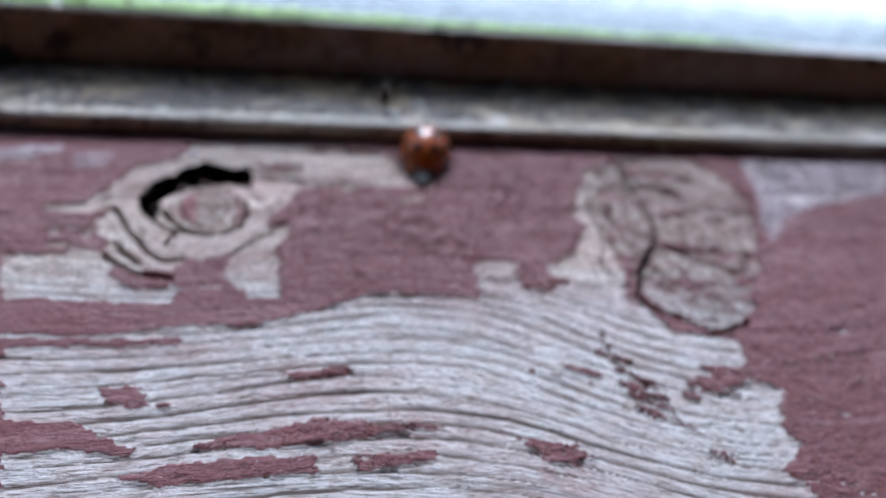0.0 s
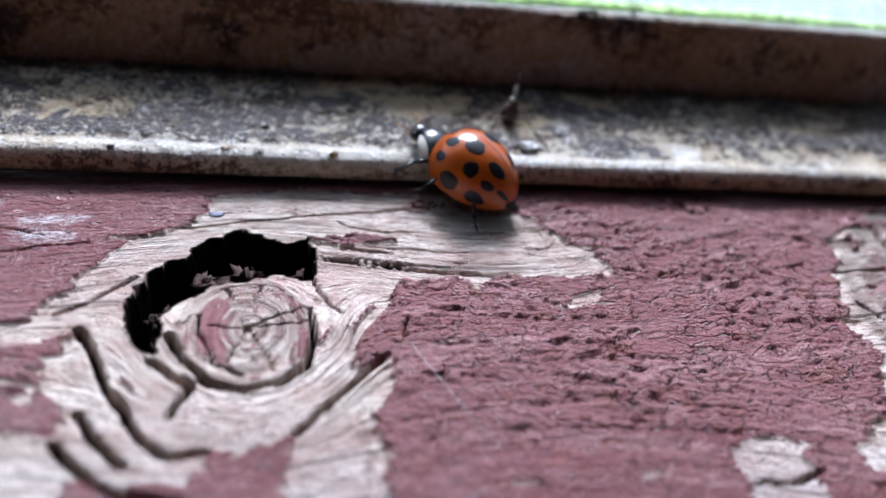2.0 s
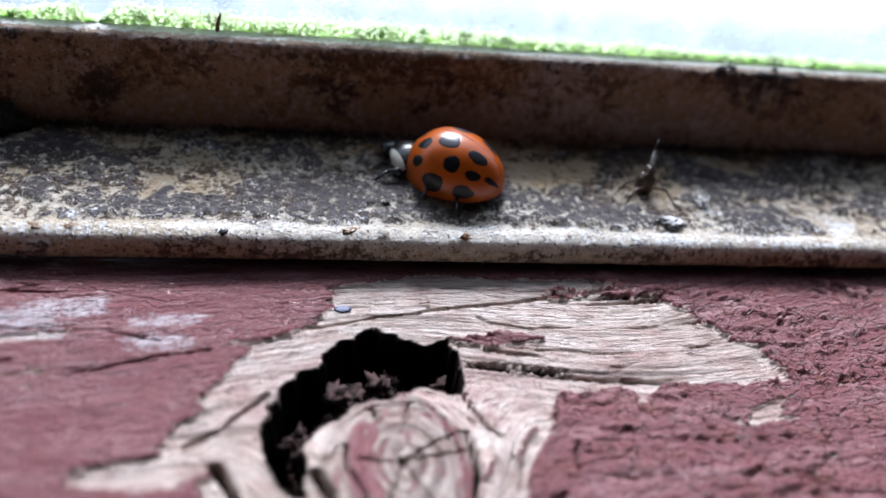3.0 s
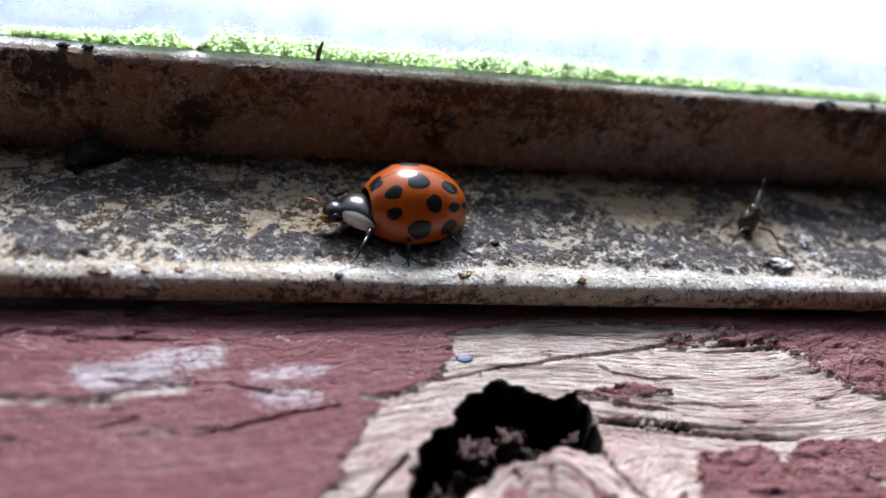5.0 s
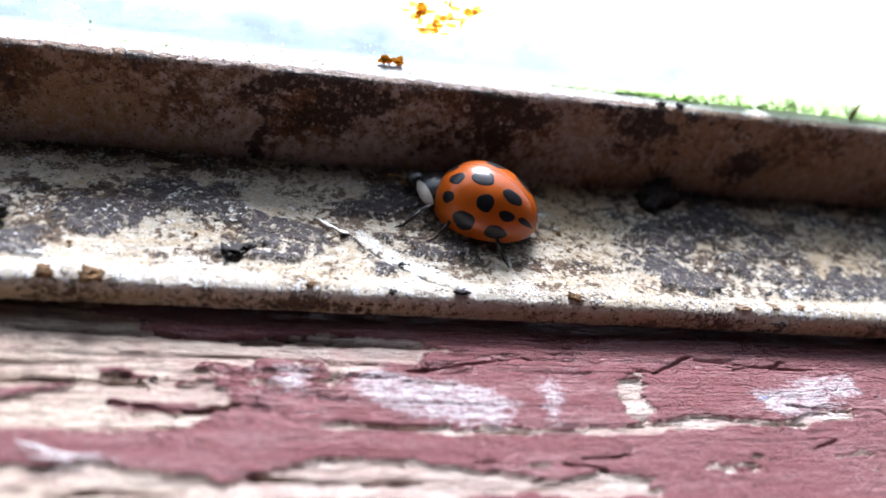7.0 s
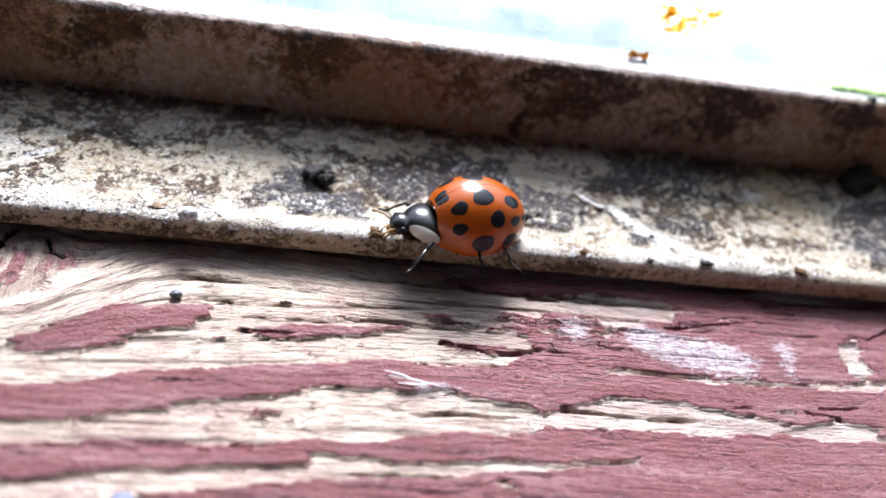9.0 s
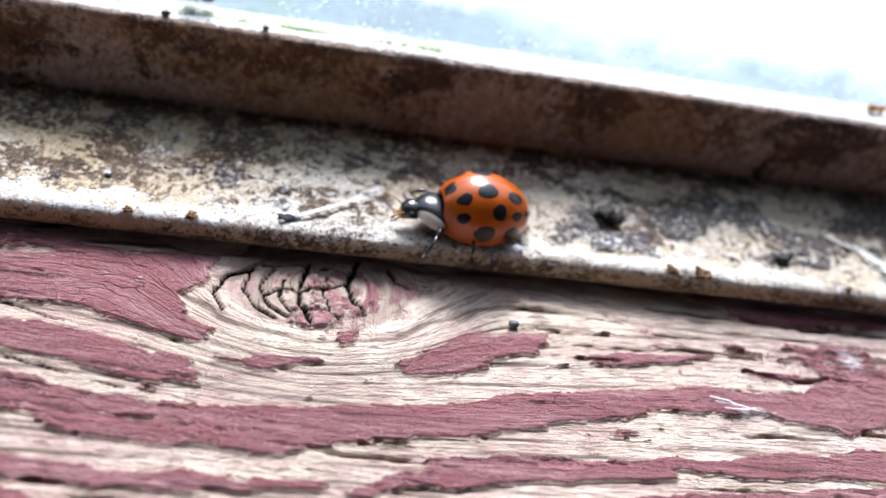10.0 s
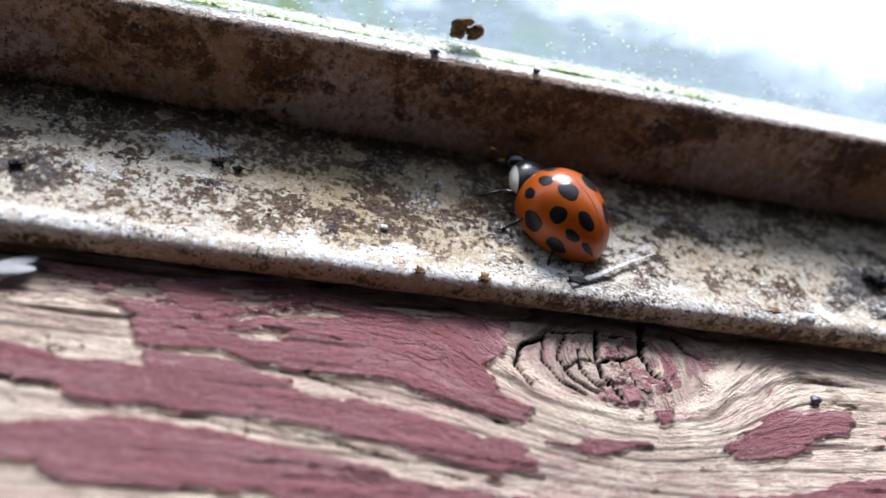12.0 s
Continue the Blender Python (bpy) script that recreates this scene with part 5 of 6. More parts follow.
# ---- glass, room and outdoors ----
def setting():
    bm = bmesh.new()
    box(bm, (-50, 1.76, 0.70), (40, 2.16, 100))
    pane = part("window_1", bm, GLASS, None, "window glass with dried dirt along its bottom edge")
    pane.visible_shadow = False
    tagged(pane, "", "window", kind="structure")
    for name, a, b in (
        ("wall_north_left", (-180, 3, -90), (-50, 15, 160)), ("wall_north_right", (40, 3, -90), (180, 15, 160)),
        ("wall_north_below", (-50, 3, -90), (40, 6, -4)), ("wall_north_above", (-50, 3, 100), (40, 15, 160)),
        ("wall_south", (-180, -312, -90), (180, -300, 160)), ("wall_west", (-192, -312, -90), (-180, 15, 160)),
        ("wall_east", (180, -312, -90), (192, 15, 160)),
    ):
        bm = bmesh.new()
        box(bm, a, b)
        tagged(part(name, bm, PLASTER), "plain plastered room wall", "wall", kind="structure")
    bm = bmesh.new()
    box(bm, (-192, -312, 160), (192, 15, 172))
    tagged(part("ceiling", bm, PLASTER), "plain plastered ceiling", "ceiling", kind="structure")
    bm = bmesh.new()
    box(bm, (-192, -312, -102), (192, 15, -90))
    tagged(part("floor", bm, PLASTER), "plain room floor", "floor", kind="structure")
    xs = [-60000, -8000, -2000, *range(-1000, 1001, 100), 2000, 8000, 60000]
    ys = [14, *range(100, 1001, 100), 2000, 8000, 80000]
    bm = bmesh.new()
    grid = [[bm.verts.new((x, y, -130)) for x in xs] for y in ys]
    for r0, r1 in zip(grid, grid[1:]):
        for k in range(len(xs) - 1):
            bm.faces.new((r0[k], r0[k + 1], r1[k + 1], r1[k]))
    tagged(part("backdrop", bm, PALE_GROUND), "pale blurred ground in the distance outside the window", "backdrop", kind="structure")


setting()


# ---- the ladybird ----
def elytron_point(side, a, phi, lift=0.0):
    """A point of a wing case: a from front to tail, phi in degrees from the seam down to the rim."""
    d = (a - 0.40) / (0.48 if a < 0.40 else 0.60)
    r = max(0.0, 1 - abs(d) ** (2.0 if a < 0.40 else 2.0)) ** 0.56
    p = radians(phi)
    flare = 1.0 - 0.05 * max(0, phi - 75) / 25
    return Vector((0.225 - 0.525 * a, side * (0.228 * r * math.sin(p) ** 0.92 * flare + 0.0015) if phi > 0 else side * 0.0015,
                   0.074 + 0.250 * (r ** 0.9) * max(-0.3, math.cos(p)) + lift))


def elytron_normal(side, a, phi):
    e = 0.01
    u = elytron_point(side, min(a + e, 0.99), phi) - elytron_point(side, a - e, phi)
    v = elytron_point(side, a, phi + 1) - elytron_point(side, a, phi - 1)
    n = u.cross(v).normalized()
    return n if n.z * 1 + n.y * side > 0 else -n


def elytron(side, parent):
    bm = bmesh.new()
    na, np_ = 40, 28
    rows = [[bm.verts.new(elytron_point(side, i / na, 99 * j / np_)) for j in range(np_ + 1)] for i in range(na + 1)]
    for i in range(na):
        for j in range(np_):
            bm.faces.new((rows[i][j], rows[i + 1][j], rows[i + 1][j + 1], rows[i][j + 1]))
    bmesh.ops.remove_doubles(bm, verts=bm.verts, dist=1e-5)
    case = part("wing_case", bm, ELYTRON, parent, "glossy orange wing case with black spots")
    for a, phi, size in ((0.18, 30, 0.044), (0.17, 59, 0.038), (0.42, 19, 0.058), (0.54, 49, 0.049), (0.40, 79, 0.060),
                         (0.74, 23, 0.052), (0.76, 54, 0.038), (0.71, 82, 0.052), (0.92, 50, 0.036), (0.06, 5, 0.034)):
        bm = bmesh.new()
        rings = [[], [], [], []]
        centre = bm.verts.new(elytron_point(side, a, phi) + elytron_normal(side, a, phi) * 0.0007)
        for k in range(24):
            th = 2 * math.pi * k / 24
            for q, rad in enumerate((0.35, 0.7, 0.985, 1.0)):
                rr = size * rad * 0.93 * (1 + 0.07 * math.sin(2 * th + a * 20) + 0.05 * math.sin(3 * th + phi) + 0.03 * math.sin(5 * th + phi * 3))
                a2 = min(max(a + rr * math.cos(th) / 0.525, 0.02), 0.985)
                p2 = min(98, phi + math.degrees(rr * math.sin(th) / 0.245))
                rings[q].append(bm.verts.new(elytron_point(side, a2, p2) + elytron_normal(side, a2, p2) * (0.0006, 0.0006, 0.0006, 0.0004)[q]))
        for k in range(24):
            n = (k + 1) % 24
            bm.faces.new((centre, rings[0][k], rings[0][n]))
            for q in range(3):
                bm.faces.new((rings[q][k], rings[q + 1][k], rings[q + 1][n], rings[q][n]))
        part("spot", bm, SPOT, case)
    return case


def leg(parent, x, side, knee, foot):
    bm = bmesh.new()
    k, f = Vector(knee), Vector(foot)
    tube(bm, ((0, 0, 0), k * 0.5 + Vector((0, 0, 0.006)), k), (0.012, 0.016, 0.009))
    tube(bm, (k, k * 0.45 + f * 0.55 + Vector((0, side * 0.006, 0.004)), f + Vector((0, 0, 0.006))), (0.009, 0.008, 0.006))
    tip = (f - k)
    tip.z = 0
    tip = tip.normalized() if tip.length else Vector((0, side, 0))
    tube(bm, (f + Vector((0, 0, 0.006)), f + tip * 0.03 + Vector((0, 0, 0.003)), f + tip * 0.05), (0.006, 0.005, 0.003))
    ob = part("leg", bm, BLACK, parent, "thin black leg")
    ob.matrix_basis = Matrix.Translation(cm((x, side * 0.08, 0.065)))
    return ob


def ladybird():
    bug = tagged(new("ladybird"), "orange ladybird with black spots and a black and white collar", "ladybird")
    for side in (1, -1):
        elytron(side, bug)
    bm = bmesh.new()
    bmesh.ops.create_uvsphere(bm, u_segments=32, v_segments=16, radius=1, matrix=Matrix.Translation((-0.01, 0, 0.085)) @ Matrix.Diagonal((0.23, 0.175, 0.05, 1)))
    part("underside", bm, BLACK, bug, "black underside")
    # collar shield with white side patches flush in it
    def collar_point(lon, lat, grow=0.0):
        x, y, z = math.cos(lat) * math.cos(lon), math.cos(lat) * math.sin(lon), math.sin(lat)
        return Vector((0.272 + (0.096 + grow) * x - 0.035 * y * y * (1 if x > -0.4 else 0.3), (0.146 + grow) * y,
                       0.120 + ((0.058 if z > 0 else 0.06) + grow) * z - 0.03 * y * y))

    def shell(name, mat, parent, label, lon0, lon1, lat0, lat1, n, m, grow, edge=None):
        bm = bmesh.new()
        grid = []
        for i in range(n + 1):
            row = []
            for j in range(m + 1):
                u, v = i / n * 2 - 1, j / m * 2 - 1
                if edge:
                    u, v = u * math.sqrt(1 - v * v / 2), v * math.sqrt(1 - u * u / 2)
                rim = max(abs(i / n * 2 - 1), abs(j / m * 2 - 1)) > 0.99
                row.append(bm.verts.new(collar_point((lon0 + lon1) / 2 + u * (lon1 - lon0) / 2, (lat0 + lat1) / 2 + v * (lat1 - lat0) / 2, grow * 0.4 if edge and rim else grow)))
            grid.append(row)
        for i in range(n):
            for j in range(m):
                bm.faces.new((grid[i][j], grid[i + 1][j], grid[i + 1][j + 1], grid[i][j + 1]))
        bmesh.ops.remove_doubles(bm, verts=bm.verts, dist=1e-5)
        return part(name, bm, mat, parent, label)

    collar = shell("collar", BLACK, bug, "black collar shield", -math.pi, math.pi, -math.pi / 2, math.pi / 2, 40, 24, 0.0)
    for side in (1, -1):
        shell("collar_patch", CREAM, collar, "cream white side patch", side * 1.10 - 0.74, side * 1.10 + 0.74, -0.62, 0.78, 14, 10, 0.0012, True)
    bm = bmesh.new()
    bmesh.ops.create_uvsphere(bm, u_segments=24, v_segments=16, radius=1, matrix=Matrix.Translation((0.380, 0, 0.104)) @ Matrix.Diagonal((0.060, 0.066, 0.050, 1)))
    head = part("head", bm, BLACK, bug, "small black head")
    for side in (1, -1):
        bm = bmesh.new()
        bmesh.ops.create_uvsphere(bm, u_segments=14, v_segments=10, radius=0.021, matrix=Matrix.Translation((0.388, side * 0.056, 0.108)))
        part("eye", bm, SPOT, head)
        bm = bmesh.new()
        tube(bm, ((0.425, side * 0.04, 0.105), (0.456, side * 0.062, 0.125), (0.488, side * 0.085, 0.128), (0.506, side * 0.098, 0.122)), (0.005, 0.004, 0.005, 0.008), 6)
        part("antenna", bm, AMBER, head, "short amber feeler")
        bm = bmesh.new()
        tube(bm, ((0.428, side * 0.022, 0.080), (0.456, side * 0.034, 0.062), (0.466, side * 0.030, 0.045)), (0.008, 0.007, 0.009), 6)
        part("mouth_feeler", bm, AMBER, head)
    bm = bmesh.new()
    tube(bm, ((0.396, 0, 0.080), (0.433, 0, 0.074), (0.446, 0, 0.064)), (0.04, 0.032, 0.016), 10)
    part("mouth", bm, AMBER, head, "amber mouth parts")
    bm = bmesh.new()
    tube(bm, ((0.05, 0, 0.10), (-0.12, 0, 0.10), (-0.30, 0.0, 0.085), (-0.42, 0.01, 0.07), (-0.52, 0.015, 0.055)), (0.07, 0.10, 0.085, 0.065, 0.02), 10)
    for v in bm.verts:
        v.co.z = 0.10 + (v.co.z - 0.10) * 0.35
    hind = part("hind_wing", bm, HINDWING, bug, "dark crumpled hind wing tips")
    legs = []
    for side in (1, -1):
        legs.append((leg(bug, 0.20, side, (0.07, side * 0.13, 0.015), (0.13, side * 0.19, -0.065)), side))
        legs.append((leg(bug, 0.05, side, (0.015, side * 0.14, 0.005), (0.03, side * 0.21, -0.065)), -side))
        legs.append((leg(bug, -0.10, side, (-0.05, side * 0.12, 0.0), (-0.11, side * 0.18, -0.065)), side))
    return bug, legs, hind


BUG, LEGS, HIND = ladybird()


# ---- crumbs, husks and growth on the track, the sill and the glass ----
def thing(name, bm, mat, label, category, group="", kind=""):
    return tagged(part(name, bm, mat), label, category, group, kind)


def scales(name, seeds, mat):
    """Thin domed scales that cling to the glass: (centre, half width, half height)."""
    rs = np.random.RandomState(5)
    verts, tris = [], []
    for (x, y, z), w, h in seeds:
        k = len(verts)
        verts.append((x * CM, (y - 0.15 * min(w, h)) * CM, z * CM))
        for q in range(8):
            a, r = q * math.pi / 4, 0.65 + 0.6 * rs.rand()
            verts.append(((x + w * r * math.cos(a)) * CM, y * CM, (z + h * r * math.sin(a)) * CM))
        tris += [(k, k + 1 + q, k + 1 + (q + 1) % 8) for q in range(8)]
    me = bpy.data.meshes.new(name)
    me.from_pydata(verts, [], tris)
    me.polygons.foreach_set("use_smooth", [True] * len(tris))
    return link(name, me, mat)


def debris():
    bm = bmesh.new()
    for k, (c, s) in enumerate((((-1.86, 1.44, 0.27), (0.10, 0.07, 0.07)), ((-1.76, 1.47, 0.25), (0.06, 0.05, 0.05)), ((-1.92, 1.38, 0.25), (0.05, 0.06, 0.04)), ((-1.84, 1.48, 0.33), (0.05, 0.04, 0.05)))):
        lump(bm, c, s, k, 0.6)
    thing("dirt_clump", bm, SOOT, "dark clump of dirt in the corner of the track", "dirt clump")
    bm = bmesh.new()
    for k, (c, s) in enumerate((((-5.26, 0.97, 0.24), (0.06, 0.05, 0.04)), ((-5.20, 0.93, 0.24), (0.05, 0.03, 0.03)))):
        lump(bm, c, s, 10 + k, 0.6)
    midge = thing("dead_midge", bm, SOOT, "shrivelled black midge lying on the track", "dead insect")
    for k in range(6):
        a = k * 1.05
        bm = bmesh.new()
        tube(bm, ((-5.24, 0.95, 0.25), (-5.24 + 0.07 * math.cos(a), 0.95 + 0.05 * math.sin(a), 0.28), (-5.24 + 0.11 * math.cos(a), 0.95 + 0.09 * math.sin(a), 0.21)), (0.006, 0.005, 0.003), 5)
        part("midge_leg", bm, SOOT, midge)
    # dried husk standing up from the floor of the track
    bm = bmesh.new()
    lump(bm, (1.62, 1.06, 0.265), (0.052, 0.046, 0.075), 20, 0.35)
    lump(bm, (1.635, 1.07, 0.335), (0.034, 0.032, 0.034), 21, 0.3)
    husk = thing("dried_husk", bm, HUSK, "dark brown dried insect husk with a pale bristle", "husk")
    bm = bmesh.new()
    tube(bm, ((1.635, 1.07, 0.34), (1.645, 1.09, 0.40), (1.655, 1.11, 0.46)), (0.010, 0.011, 0.005), 6)
    part("bristle", bm, STRAW, husk, "pale bristle")
    bm = bmesh.new()
    tube(bm, ((1.655, 1.11, 0.455), (1.665, 1.13, 0.51)), (0.012, 0.004), 6)
    part("bristle_tip", bm, SOOT, husk, "dark bristle tip")
    for side in (-1, 1):
        for ahead in (-0.05, 0.02):
            bm = bmesh.new()
            tube(bm, ((1.62 + side * 0.03, 1.05 + ahead, 0.27), (1.62 + side * 0.09, 1.04 + ahead * 1.5, 0.275), (1.62 + side * 0.15, 1.02 + ahead * 2, 0.205)), (0.008, 0.007, 0.004), 5)
            part("husk_leg", bm, HUSK, husk)
    bm = bmesh.new()
    lump(bm, (-5.85, 0.565, 0.215), (0.046, 0.036, 0.034), 30, 0.25)
    thing("white_bead", bm, STRAW, "small white bead of old putty on the track lip", "putty bead")
    bm = bmesh.new()
    tube(bm, [(x, y, 0.0) for x, y in ((-7.13, 0.60), (-6.97, 0.70), (-6.80, 0.81), (-6.60, 0.93))], (0.014, 0.015, 0.010, 0.003), 8)
    for v in bm.verts:
        v.co.z = 0.206 + 0.04 * (v.co.y - 0.6) + v.co.z * 0.12 + 0.002 * math.sin(v.co.x * 17)
    thing("straw", bm, STRAW, "pale flat splinter of straw lying across the track", "straw")
    # white paint scraped up in a broken streak
    rs = random.Random(23)
    bm = bmesh.new()
    for u0, u1 in ((0.0, 0.22), (0.27, 0.46), (0.53, 0.66), (0.70, 0.94)):
        us = [u0 + (u1 - u0) * (q + rs.uniform(-0.2, 0.2)) / 6 for q in range(7)]
        tube(bm, [(-3.78 + 0.66 * u, 1.06 - 0.48 * u + rs.gauss(0, 0.007), 0.0) for u in us], [rs.uniform(0.003, 0.016) * (1 if 0 < q < 6 else 0.4) for q in range(7)], 8)
    for v in bm.verts:
        v.co.z = 0.204 + 0.045 * (v.co.y - 0.6) + v.co.z * 0.25
    thing("paint_streak", bm, CHALK, "broken white streak of scraped paint on the track", "paint streak", kind="stuff")
    bm = bmesh.new()
    lump(bm, (-3.13, 0.575, 0.205), (0.040, 0.018, 0.010), 34, 0.5)
    thing("dirt_crumb", bm, SOOT, "dark crumb at the end of a white streak", "crumb")
    for line in (((-4.86, -0.19, 0.03), (-4.78, -0.23, 0.05), (-4.69, -0.25, 0.03)), ((-4.84, -0.22, 0.03), (-4.72, -0.25, 0.045), (-4.58, -0.27, 0.03)), ((-4.80, -0.26, 0.03), (-4.70, -0.28, 0.05), (-4.62, -0.24, 0.03))):
        bm = bmesh.new()
        tube(bm, line, (0.002, 0.005, 0.001), 6)
        thing("lint", bm, CHALK, "wisp of white lint on the red paint", "lint", "lint on the sill")
    bm = bmesh.new()
    lump(bm, (-7.09, 0.64, 0.205), (0.050, 0.022, 0.012), 33, 0.8)
    thing("dirt_crumb", bm, SOOT, "dark crumb stuck to a straw end", "crumb")
    # tiny dead fly on the wood
    bm = bmesh.new()
    lump(bm, (-9.75, 0.38, 0.045), (0.05, 0.03, 0.03), 40, 0.3)
    fly = thing("dead_fly", bm, SOOT, "tiny dead fly with pale folded wings", "dead insect")
    for s in (-1, 1):
        bm = bmesh.new()
        bmesh.ops.create_uvsphere(bm, u_segments=16, v_segments=8, radius=1, matrix=Matrix.Translation((-9.62, 0.41 + s * 0.02, 0.06)) @ Matrix.Rotation(0.35 + s * 0.15, 4, "Z") @ Matrix.Diagonal((0.10, 0.032, 0.006, 1)))
        part("wing", bm, WING, fly, "pale translucent wing")
    for name, c, s, mat, label in (
        ("paint_fleck", (-1.70, 0.13, 0.006), (0.045, 0.03, 0.008), BLUE, "blue-grey fleck on the red paint"),
        ("paint_fleck", (-0.10, 0.24, 0.0), (0.04, 0.022, 0.007), BLUE, "purple-grey fleck on bare wood"),
        ("paint_fleck", (-5.85, -0.90, 0.005), (0.04, 0.036, 0.008), BLUE, "blue-grey fleck on the red paint"),
        ("seed", (-5.85, 0.20, 0.02), (0.028, 0.023, 0.016), SLATE, "small slate-grey round seed on the wood"),
    ):
        bm = bmesh.new()
        lump(bm, c, s, c[0], 0.3)
        thing(name, bm, mat, label, name.replace("_", " "))


def crumbs():
    """Small loose bits on the track, its lip, the rail ledge and the wood."""
    shapes = {}
    for key, mat, size in (("dark", SOOT, (1.0, 0.8, 0.4)), ("brown", EARTH, (1.0, 0.75, 0.5)), ("amber", CHIP, (1.0, 0.45, 0.14)), ("white", STRAW, (1.0, 0.7, 0.25))):
        for k in range(2):
            bm = bmesh.new()
            lump(bm, (0, 0, 0), [0.022 * v for v in size], 60 + 7 * k + len(key), 1.1, 3, 1.9)
            first = part("crumb", bm, mat)
            shapes[key, k] = first.data
            bpy.data.objects.remove(first)
    label = {"dark": "small black crumb of dirt", "brown": "small brown crumb of dirt", "amber": "amber chip of dried varnish", "white": "white chip of old paint"}
    n = 0

    def put(kind, x, y, z, size, turn=0.0):
        nonlocal n
        ob = new(kind_name[kind], shapes[kind, n % 2])
        n += 1
        ob.matrix_basis = Matrix.Translation(cm((x, y, z))) @ Matrix.Rotation(turn, 4, "Z") @ Matrix.Diagonal((size, size, size, 1))
        tagged(ob, label[kind] + (" on the rail ledge" if y > 1.5 else " on the window track"), "chip" if kind in ("amber", "white") else "crumb", "crumbs on the track")

    kind_name = {"dark": "crumb", "brown": "crumb", "amber": "varnish_chip", "white": "paint_chip"}
    put("brown", -3.82, 0.575, 0.205, 0.9)
    put("brown", -2.58, 0.59, 0.205, 1.0)
    put("dark", -4.17, 0.79, 0.205, 2.4, 0.6)
    put("dark", -4.10, 0.83, 0.205, 1.3)
    put("dark", -3.45, 0.56, 0.20, 0.8)
    put("brown", -7.89, 0.565, 0.20, 1.0)
    put("brown", -7.58, 0.57, 0.20, 1.3, 0.5)
    put("dark", -9.74, 0.91, 0.215, 1.4)
    put("dark", -8.88, 1.14, 0.225, 1.3, 1.0)
    put("dark", -8.78, 1.11, 0.225, 0.9)
    put("dark", -7.34, 1.60, 0.79, 0.8)
    put("dark", -7.89, 1.60, 0.79, 0.9)
    put("dark", -1.85, 1.58, 0.785, 1.1)
    put("dark", -1.96, 1.58, 0.785, 1.0)
    put("brown", -2.56, 0.58, 0.20, 1.1)
    put("amber", -0.06, 0.61, 0.20, 1.6, 0.7)
    put("amber", -6.01, 0.62, 0.20, 1.4)
    put("brown", -4.74, 0.57, 0.20, 2.0)
    put("brown", -4.93, 0.575, 0.20, 1.6, 0.8)
    put("dark", -0.75, 0.86, 0.205, 1.3)
    put("brown", 0.51, 0.57, 0.20, 1.0)
    put("white", 1.69, 0.75, 0.21, 2.4, 0.4)
    put("dark", -0.66, 0.57, 0.20, 0.9)
    put("brown", -4.92, 0.575, 0.20, 1.4)
    put("brown", -4.71, 0.58, 0.20, 1.0)
    put("amber", -1.50, 0.60, 0.195, 1.9, 0.1)
    put("amber", -1.35, 0.60, 0.195, 1.7, -0.1)
    put("amber", -1.68, 0.58, 0.195, 1.9)
    put("dark", -4.14, 0.78, 0.205, 1.0)
    put("white", -3.12, 0.60, 0.205, 1.3)
    rnd = random.Random(11)
    for k in range(70):
        x = rnd.uniform(-10.4, 2.8)
        put(rnd.choice(("dark", "dark", "brown", "brown", "white")), x, rnd.uniform(0.70, 1.45), 0.20 + rnd.uniform(0, 0.01), rnd.uniform(0.35, 0.9), rnd.uniform(0, 3))
    # splinters and a hair on the wood
    for line, r, mat, name, text in (
        (((0.79, -0.84, 0.04), (0.95, -1.24, 0.05), (1.12, -1.55, 0.04)), 0.0014, STRAW, "hair", "fine pale hair lying on the red paint"),
    ):
        bm = bmesh.new()
        tube(bm, line, (r, r, r * 0.4), 5)
        thing(name, bm, mat, text, name)
    bm = bmesh.new()
    for k in range(46):
        a = 0.95 + 0.061 * k
        lump(bm, (0.10 + 0.36 * math.cos(a) * rnd.uniform(0.95, 1.30), -0.70 + 0.50 * math.sin(a) * rnd.uniform(0.95, 1.32), -0.34 + rnd.uniform(0, 0.22)), [rnd.uniform(0.02, 0.07), rnd.uniform(0.02, 0.07), rnd.uniform(0.02, 0.08)], 200 + k, 1.0, 3)
    tagged(part("rotten_crumbs", bm, ROT), "dark red-brown rotten wood crumbs in the knot hole", "wood crumbs", kind="stuff")


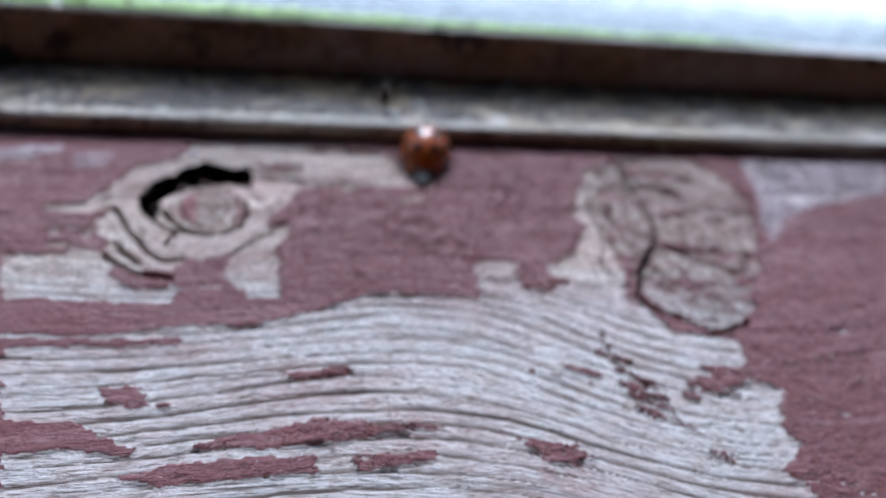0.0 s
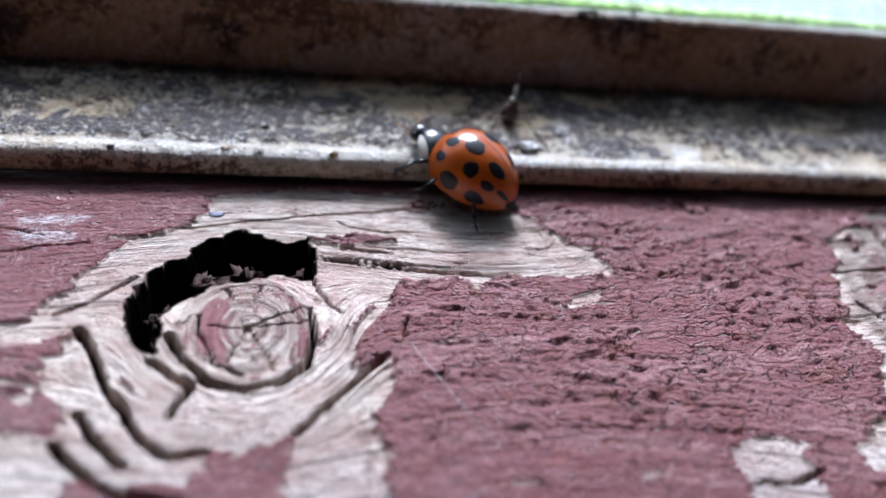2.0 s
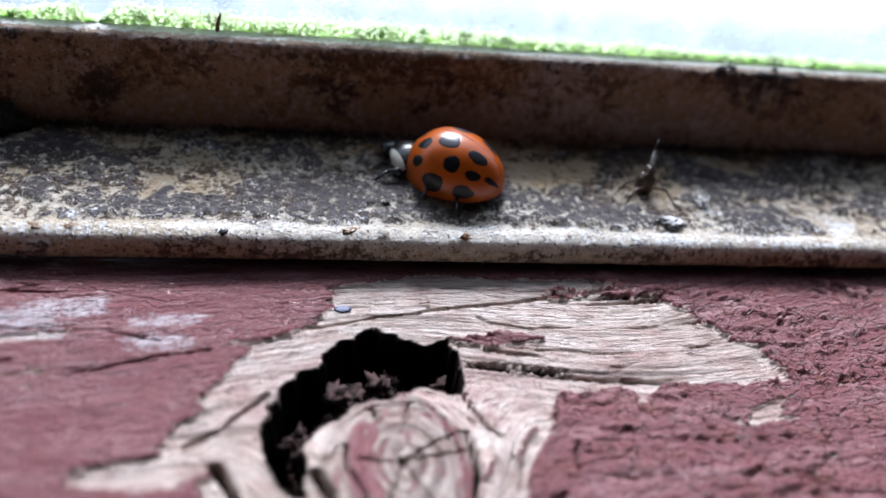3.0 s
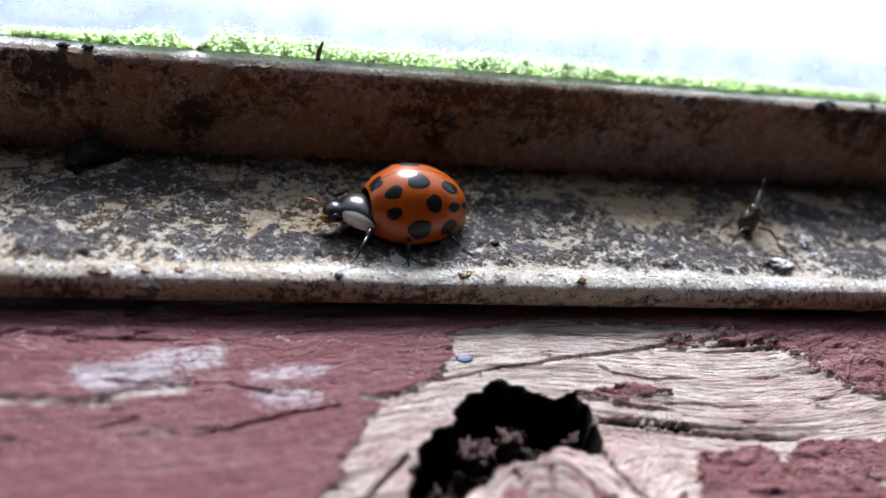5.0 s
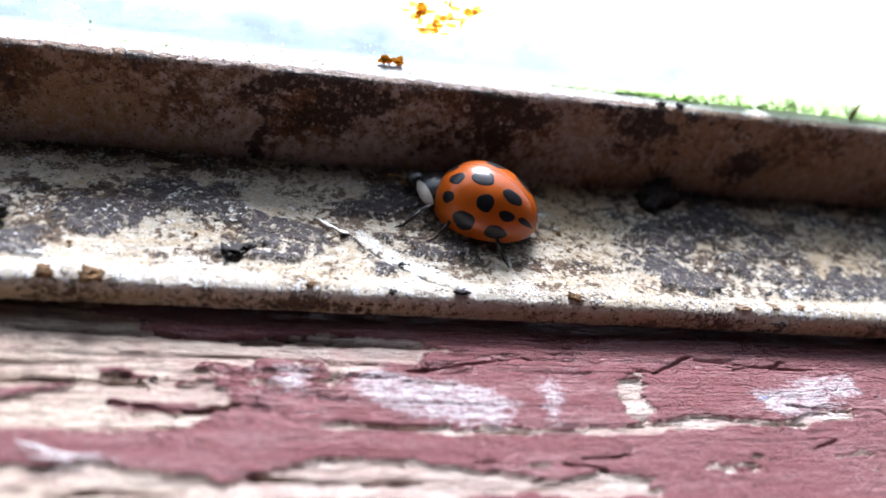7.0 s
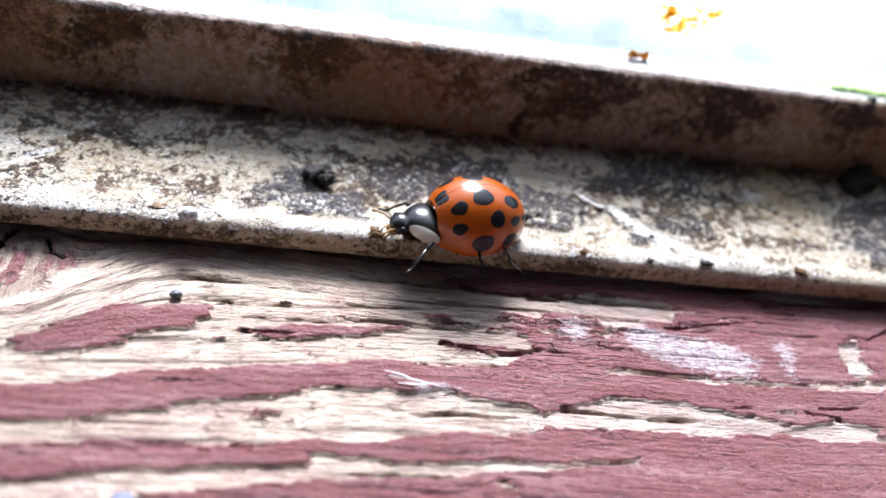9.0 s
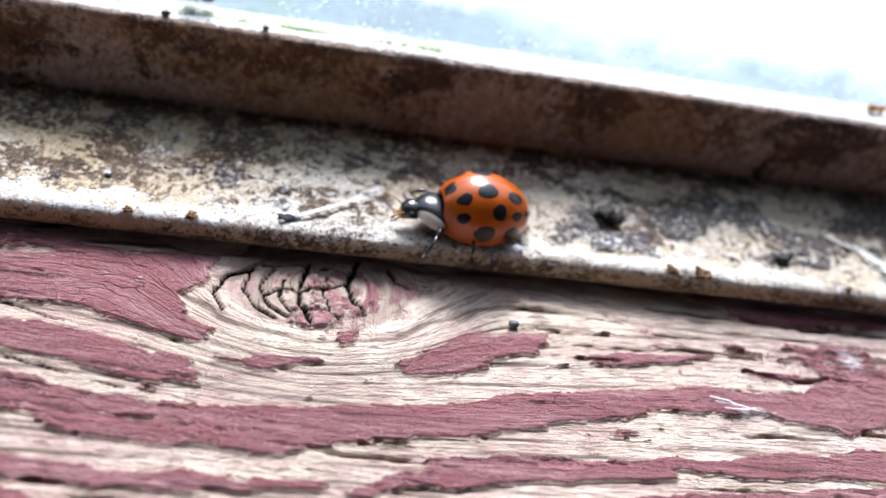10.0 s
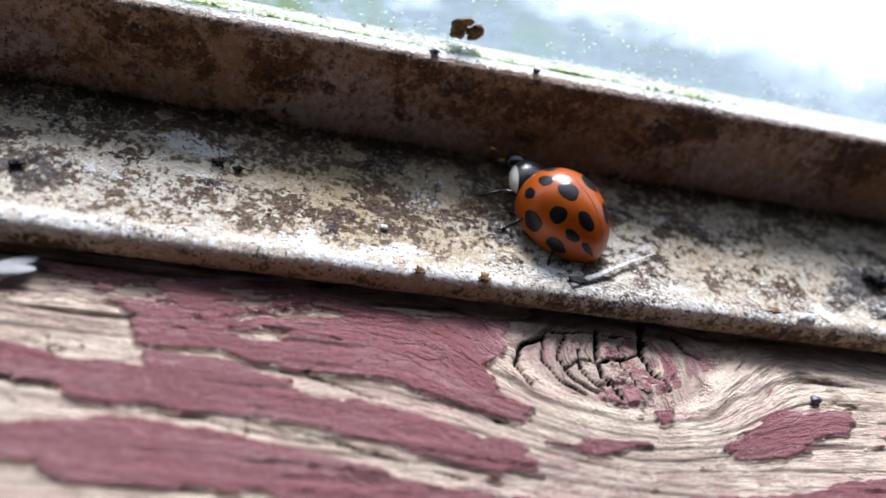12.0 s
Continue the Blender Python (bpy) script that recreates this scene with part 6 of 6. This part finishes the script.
def growth():
    rnd = random.Random(5)
    def height(x):
        """How high the algae climb on the glass."""
        body = min(1.0, max(0.0, (x + 2.6) * 0.9), max(0.0, (6.4 - x) * 0.7))
        body *= 1.0 - 0.45 * min(1.0, max(0.0, (x - 0.2) / 2.2))
        thin = 0.95 if x < -6.3 else 0.35 if x < -2.2 else 0.0
        gap = min(1.0, abs(x + 1.36) / 0.10)
        return gap * max(body, thin * max(0.0, noise.noise((x * 0.8, 9.0, 0)) + 0.25)) * (0.135 + 0.05 * noise.noise((x * 1.3, 3.0, 0)) + 0.03 * noise.noise((x * 6, 5.0, 0)))

    bm = bmesh.new()
    last = None
    for i in range(1500):
        x = -2.6 + 9.0 * i / 1499
        h = height(x) * (0.66 + 0.12 * noise.noise((x * 25, 7.0, 0)))
        ring = [bm.verts.new(p) for p in ((x, 1.656, 0.775), (x, 1.662, 0.782 + h * 0.6), (x, 1.670, 0.782 + h))] if h > 0.006 else None
        if last and ring:
            for q in range(2):
                bm.faces.new((last[q], last[q + 1], ring[q + 1], ring[q]))
        last = ring
    tagged(part("algae", bm, ALGAE), "soft green film of algae along the rail ledge", "algae", kind="stuff")
    seeds = []
    for k in range(15000):
        x = rnd.uniform(-11, 6.3)
        h = height(x)
        if h > 0.01 and (x > -2.2 or rnd.random() < (0.07 if x > -6.3 else 0.22 + 1.1 * max(0.0, noise.noise((x * 2.6, 2.0, 1.0))))):
            up = h * rnd.random() ** 1.15 * rnd.uniform(0.75, 1.1)
            fine = 1.0 - 0.75 * up / h
            seeds.append(((x, 1.665 - rnd.uniform(0, 0.012), 0.784 + up), rnd.uniform(0.006, 0.016) * fine, rnd.uniform(0.005, 0.012) * fine))
    tagged(scales("algae", seeds, ALGAE), "bright green algae tufts along the rail ledge", "algae", kind="stuff")
    seeds = []
    for k in range(900):
        x = rnd.uniform(-11, -6.3) if k < 600 else rnd.uniform(-6.3, 5.5)
        up = rnd.random() ** 2 * (0.32 if x < -6.3 else 0.14)
        if noise.noise((x * 2.2, up * 6, 4.0)) > -0.15:
            seeds.append(((x, 1.755, 0.79 + up), rnd.uniform(0.003, 0.016), rnd.uniform(0.003, 0.010)))
    tagged(scales("dirt_specks", seeds, SPECKS), "grey-green specks of dirt on the glass", "dirt", kind="stuff")
    seeds = []
    for k in range(44):
        a = rnd.uniform(-1, 1)
        seeds.append(((-3.22 + 0.20 * a, 1.755 - rnd.uniform(0, 0.006), 1.04 + rnd.gauss(0, 0.05) + 0.06 * abs(a)), rnd.uniform(0.008, 0.035), rnd.uniform(0.008, 0.028)))
    tagged(scales("lichen_patch", seeds, OCHRE), "patch of ochre lichen growing on the glass", "lichen", kind="stuff")
    bm = bmesh.new()
    for k in range(9):
        lump(bm, (-3.47 + rnd.gauss(0, 0.05), 1.70, 0.80 + abs(rnd.gauss(0, 0.015))), (rnd.uniform(0.012, 0.035), 0.014, 0.014), k + 50, 0.7, 2)
    thing("lichen_patch", bm, OCHRE, "small ochre lichen tuft on the rail ledge", "lichen", kind="stuff")
    bm = bmesh.new()
    for k in range(14):
        lump(bm, (-7.75 + rnd.gauss(0, 0.06), 1.745, 0.865 + rnd.gauss(0, 0.03)), (rnd.uniform(0.015, 0.05), 0.014, rnd.uniform(0.015, 0.035)), k + 70, 0.6, 2)
    thing("moss_tuft", bm, EARTH, "dark brown tuft of moss on the glass", "moss", kind="stuff")
    bm = bmesh.new()
    for k in range(24):
        lump(bm, (2.45 + rnd.gauss(0, 0.16), 1.55 + rnd.uniform(0, 0.04), 0.75 - abs(rnd.gauss(0, 0.05))), (rnd.uniform(0.03, 0.08), 0.025, rnd.uniform(0.02, 0.05)), k + 90, 0.6, 2)
    thing("mud_clump", bm, SOOT, "dark crumbly mud on the top edge of the rail", "mud", kind="stuff")
    for x, lean in ((-0.75, 0.1), (-9.85, 0.25)):
        bm = bmesh.new()
        tube(bm, ((x, 1.64, 0.78), (x + lean * 0.05, 1.64, 0.83), (x + lean * 0.2, 1.645, 0.88)), (0.012, 0.012, 0.006), 6)
        thing("twig", bm, EARTH, "short brown twig standing on the rail ledge", "twig")


debris()
crumbs()
growth()


# ---- what moves ----
def motions():
    rows = (
        (0.0, 1.91, 0.20, 0.0, 80, 8), (0.5, 1.88, 0.35, 0.0, 86, 12), (1.0, 1.77, 0.28, 0.01, 138, 6), (1.5, 1.55, 0.25, 0.02, 140, 6),
        (2.0, 1.26, 0.47, 0.09, 136, 14), (2.5, 0.99, 0.69, 0.16, 147, 8), (3.0, 0.51, 1.07, 0.20, 146, 0), (3.2, 0.45, 1.35, 0.22, 128, 8),
        (4.8, -0.01, 1.10, 0.20, 195, 0), (5.0, -0.29, 1.01, 0.20, 189, 0), (5.5, -1.12, 0.84, 0.19, 183, 0), (6.0, -2.00, 0.90, 0.19, 177, 0),
        (6.5, -2.70, 1.10, 0.20, 161, 0), (6.7, -2.84, 1.20, 0.21, 142, 0), (8.3, -3.43, 0.64, 0.19, 204, 0), (8.5, -3.69, 0.61, 0.19, 200, 0),
        (9.0, -4.44, 0.65, 0.19, 195, 0), (9.5, -5.25, 0.70, 0.19, 193, 0), (10.0, -6.06, 0.78, 0.19, 188, 0), (10.5, -6.87, 0.87, 0.19, 185, 0),
        (11.0, -7.25, 1.03, 0.20, 142, 4), (11.5, -7.19, 1.03, 0.20, 131, 9), (12.0, -7.15, 1.05, 0.20, 127, 11),
    )
    walk(BUG, [(t, pose(x * CM, y * CM, z * CM, 0, -tip, yaw)) for t, x, y, z, yaw, tip in rows])
    walk(HIND, [(t, pose(slide * CM, 0, 0, 0, 0, 0)) for t, slide in ((0.0, 0.0), (0.5, 0.0), (0.8, 0.02), (1.0, 0.06), (1.5, 0.15), (2.0, 0.17), (2.5, 0.27), (3.0, 0.29), (12.0, 0.29))])
    for ob, beat in LEGS:
        x, y, z = ob.matrix_basis.translation
        steps = []
        for k in range(121):
            t = k / 10
            pace = 0.25 if t > 11.1 else 1.0
            swing = 16 * pace * beat * math.sin(2 * math.pi * 2.2 * t)
            steps.append((t, pose(x, y, z + 0.00008 * max(0, math.cos(2 * math.pi * 2.2 * t) * beat), 0, 0, swing)))
        walk(ob, steps)


motions()
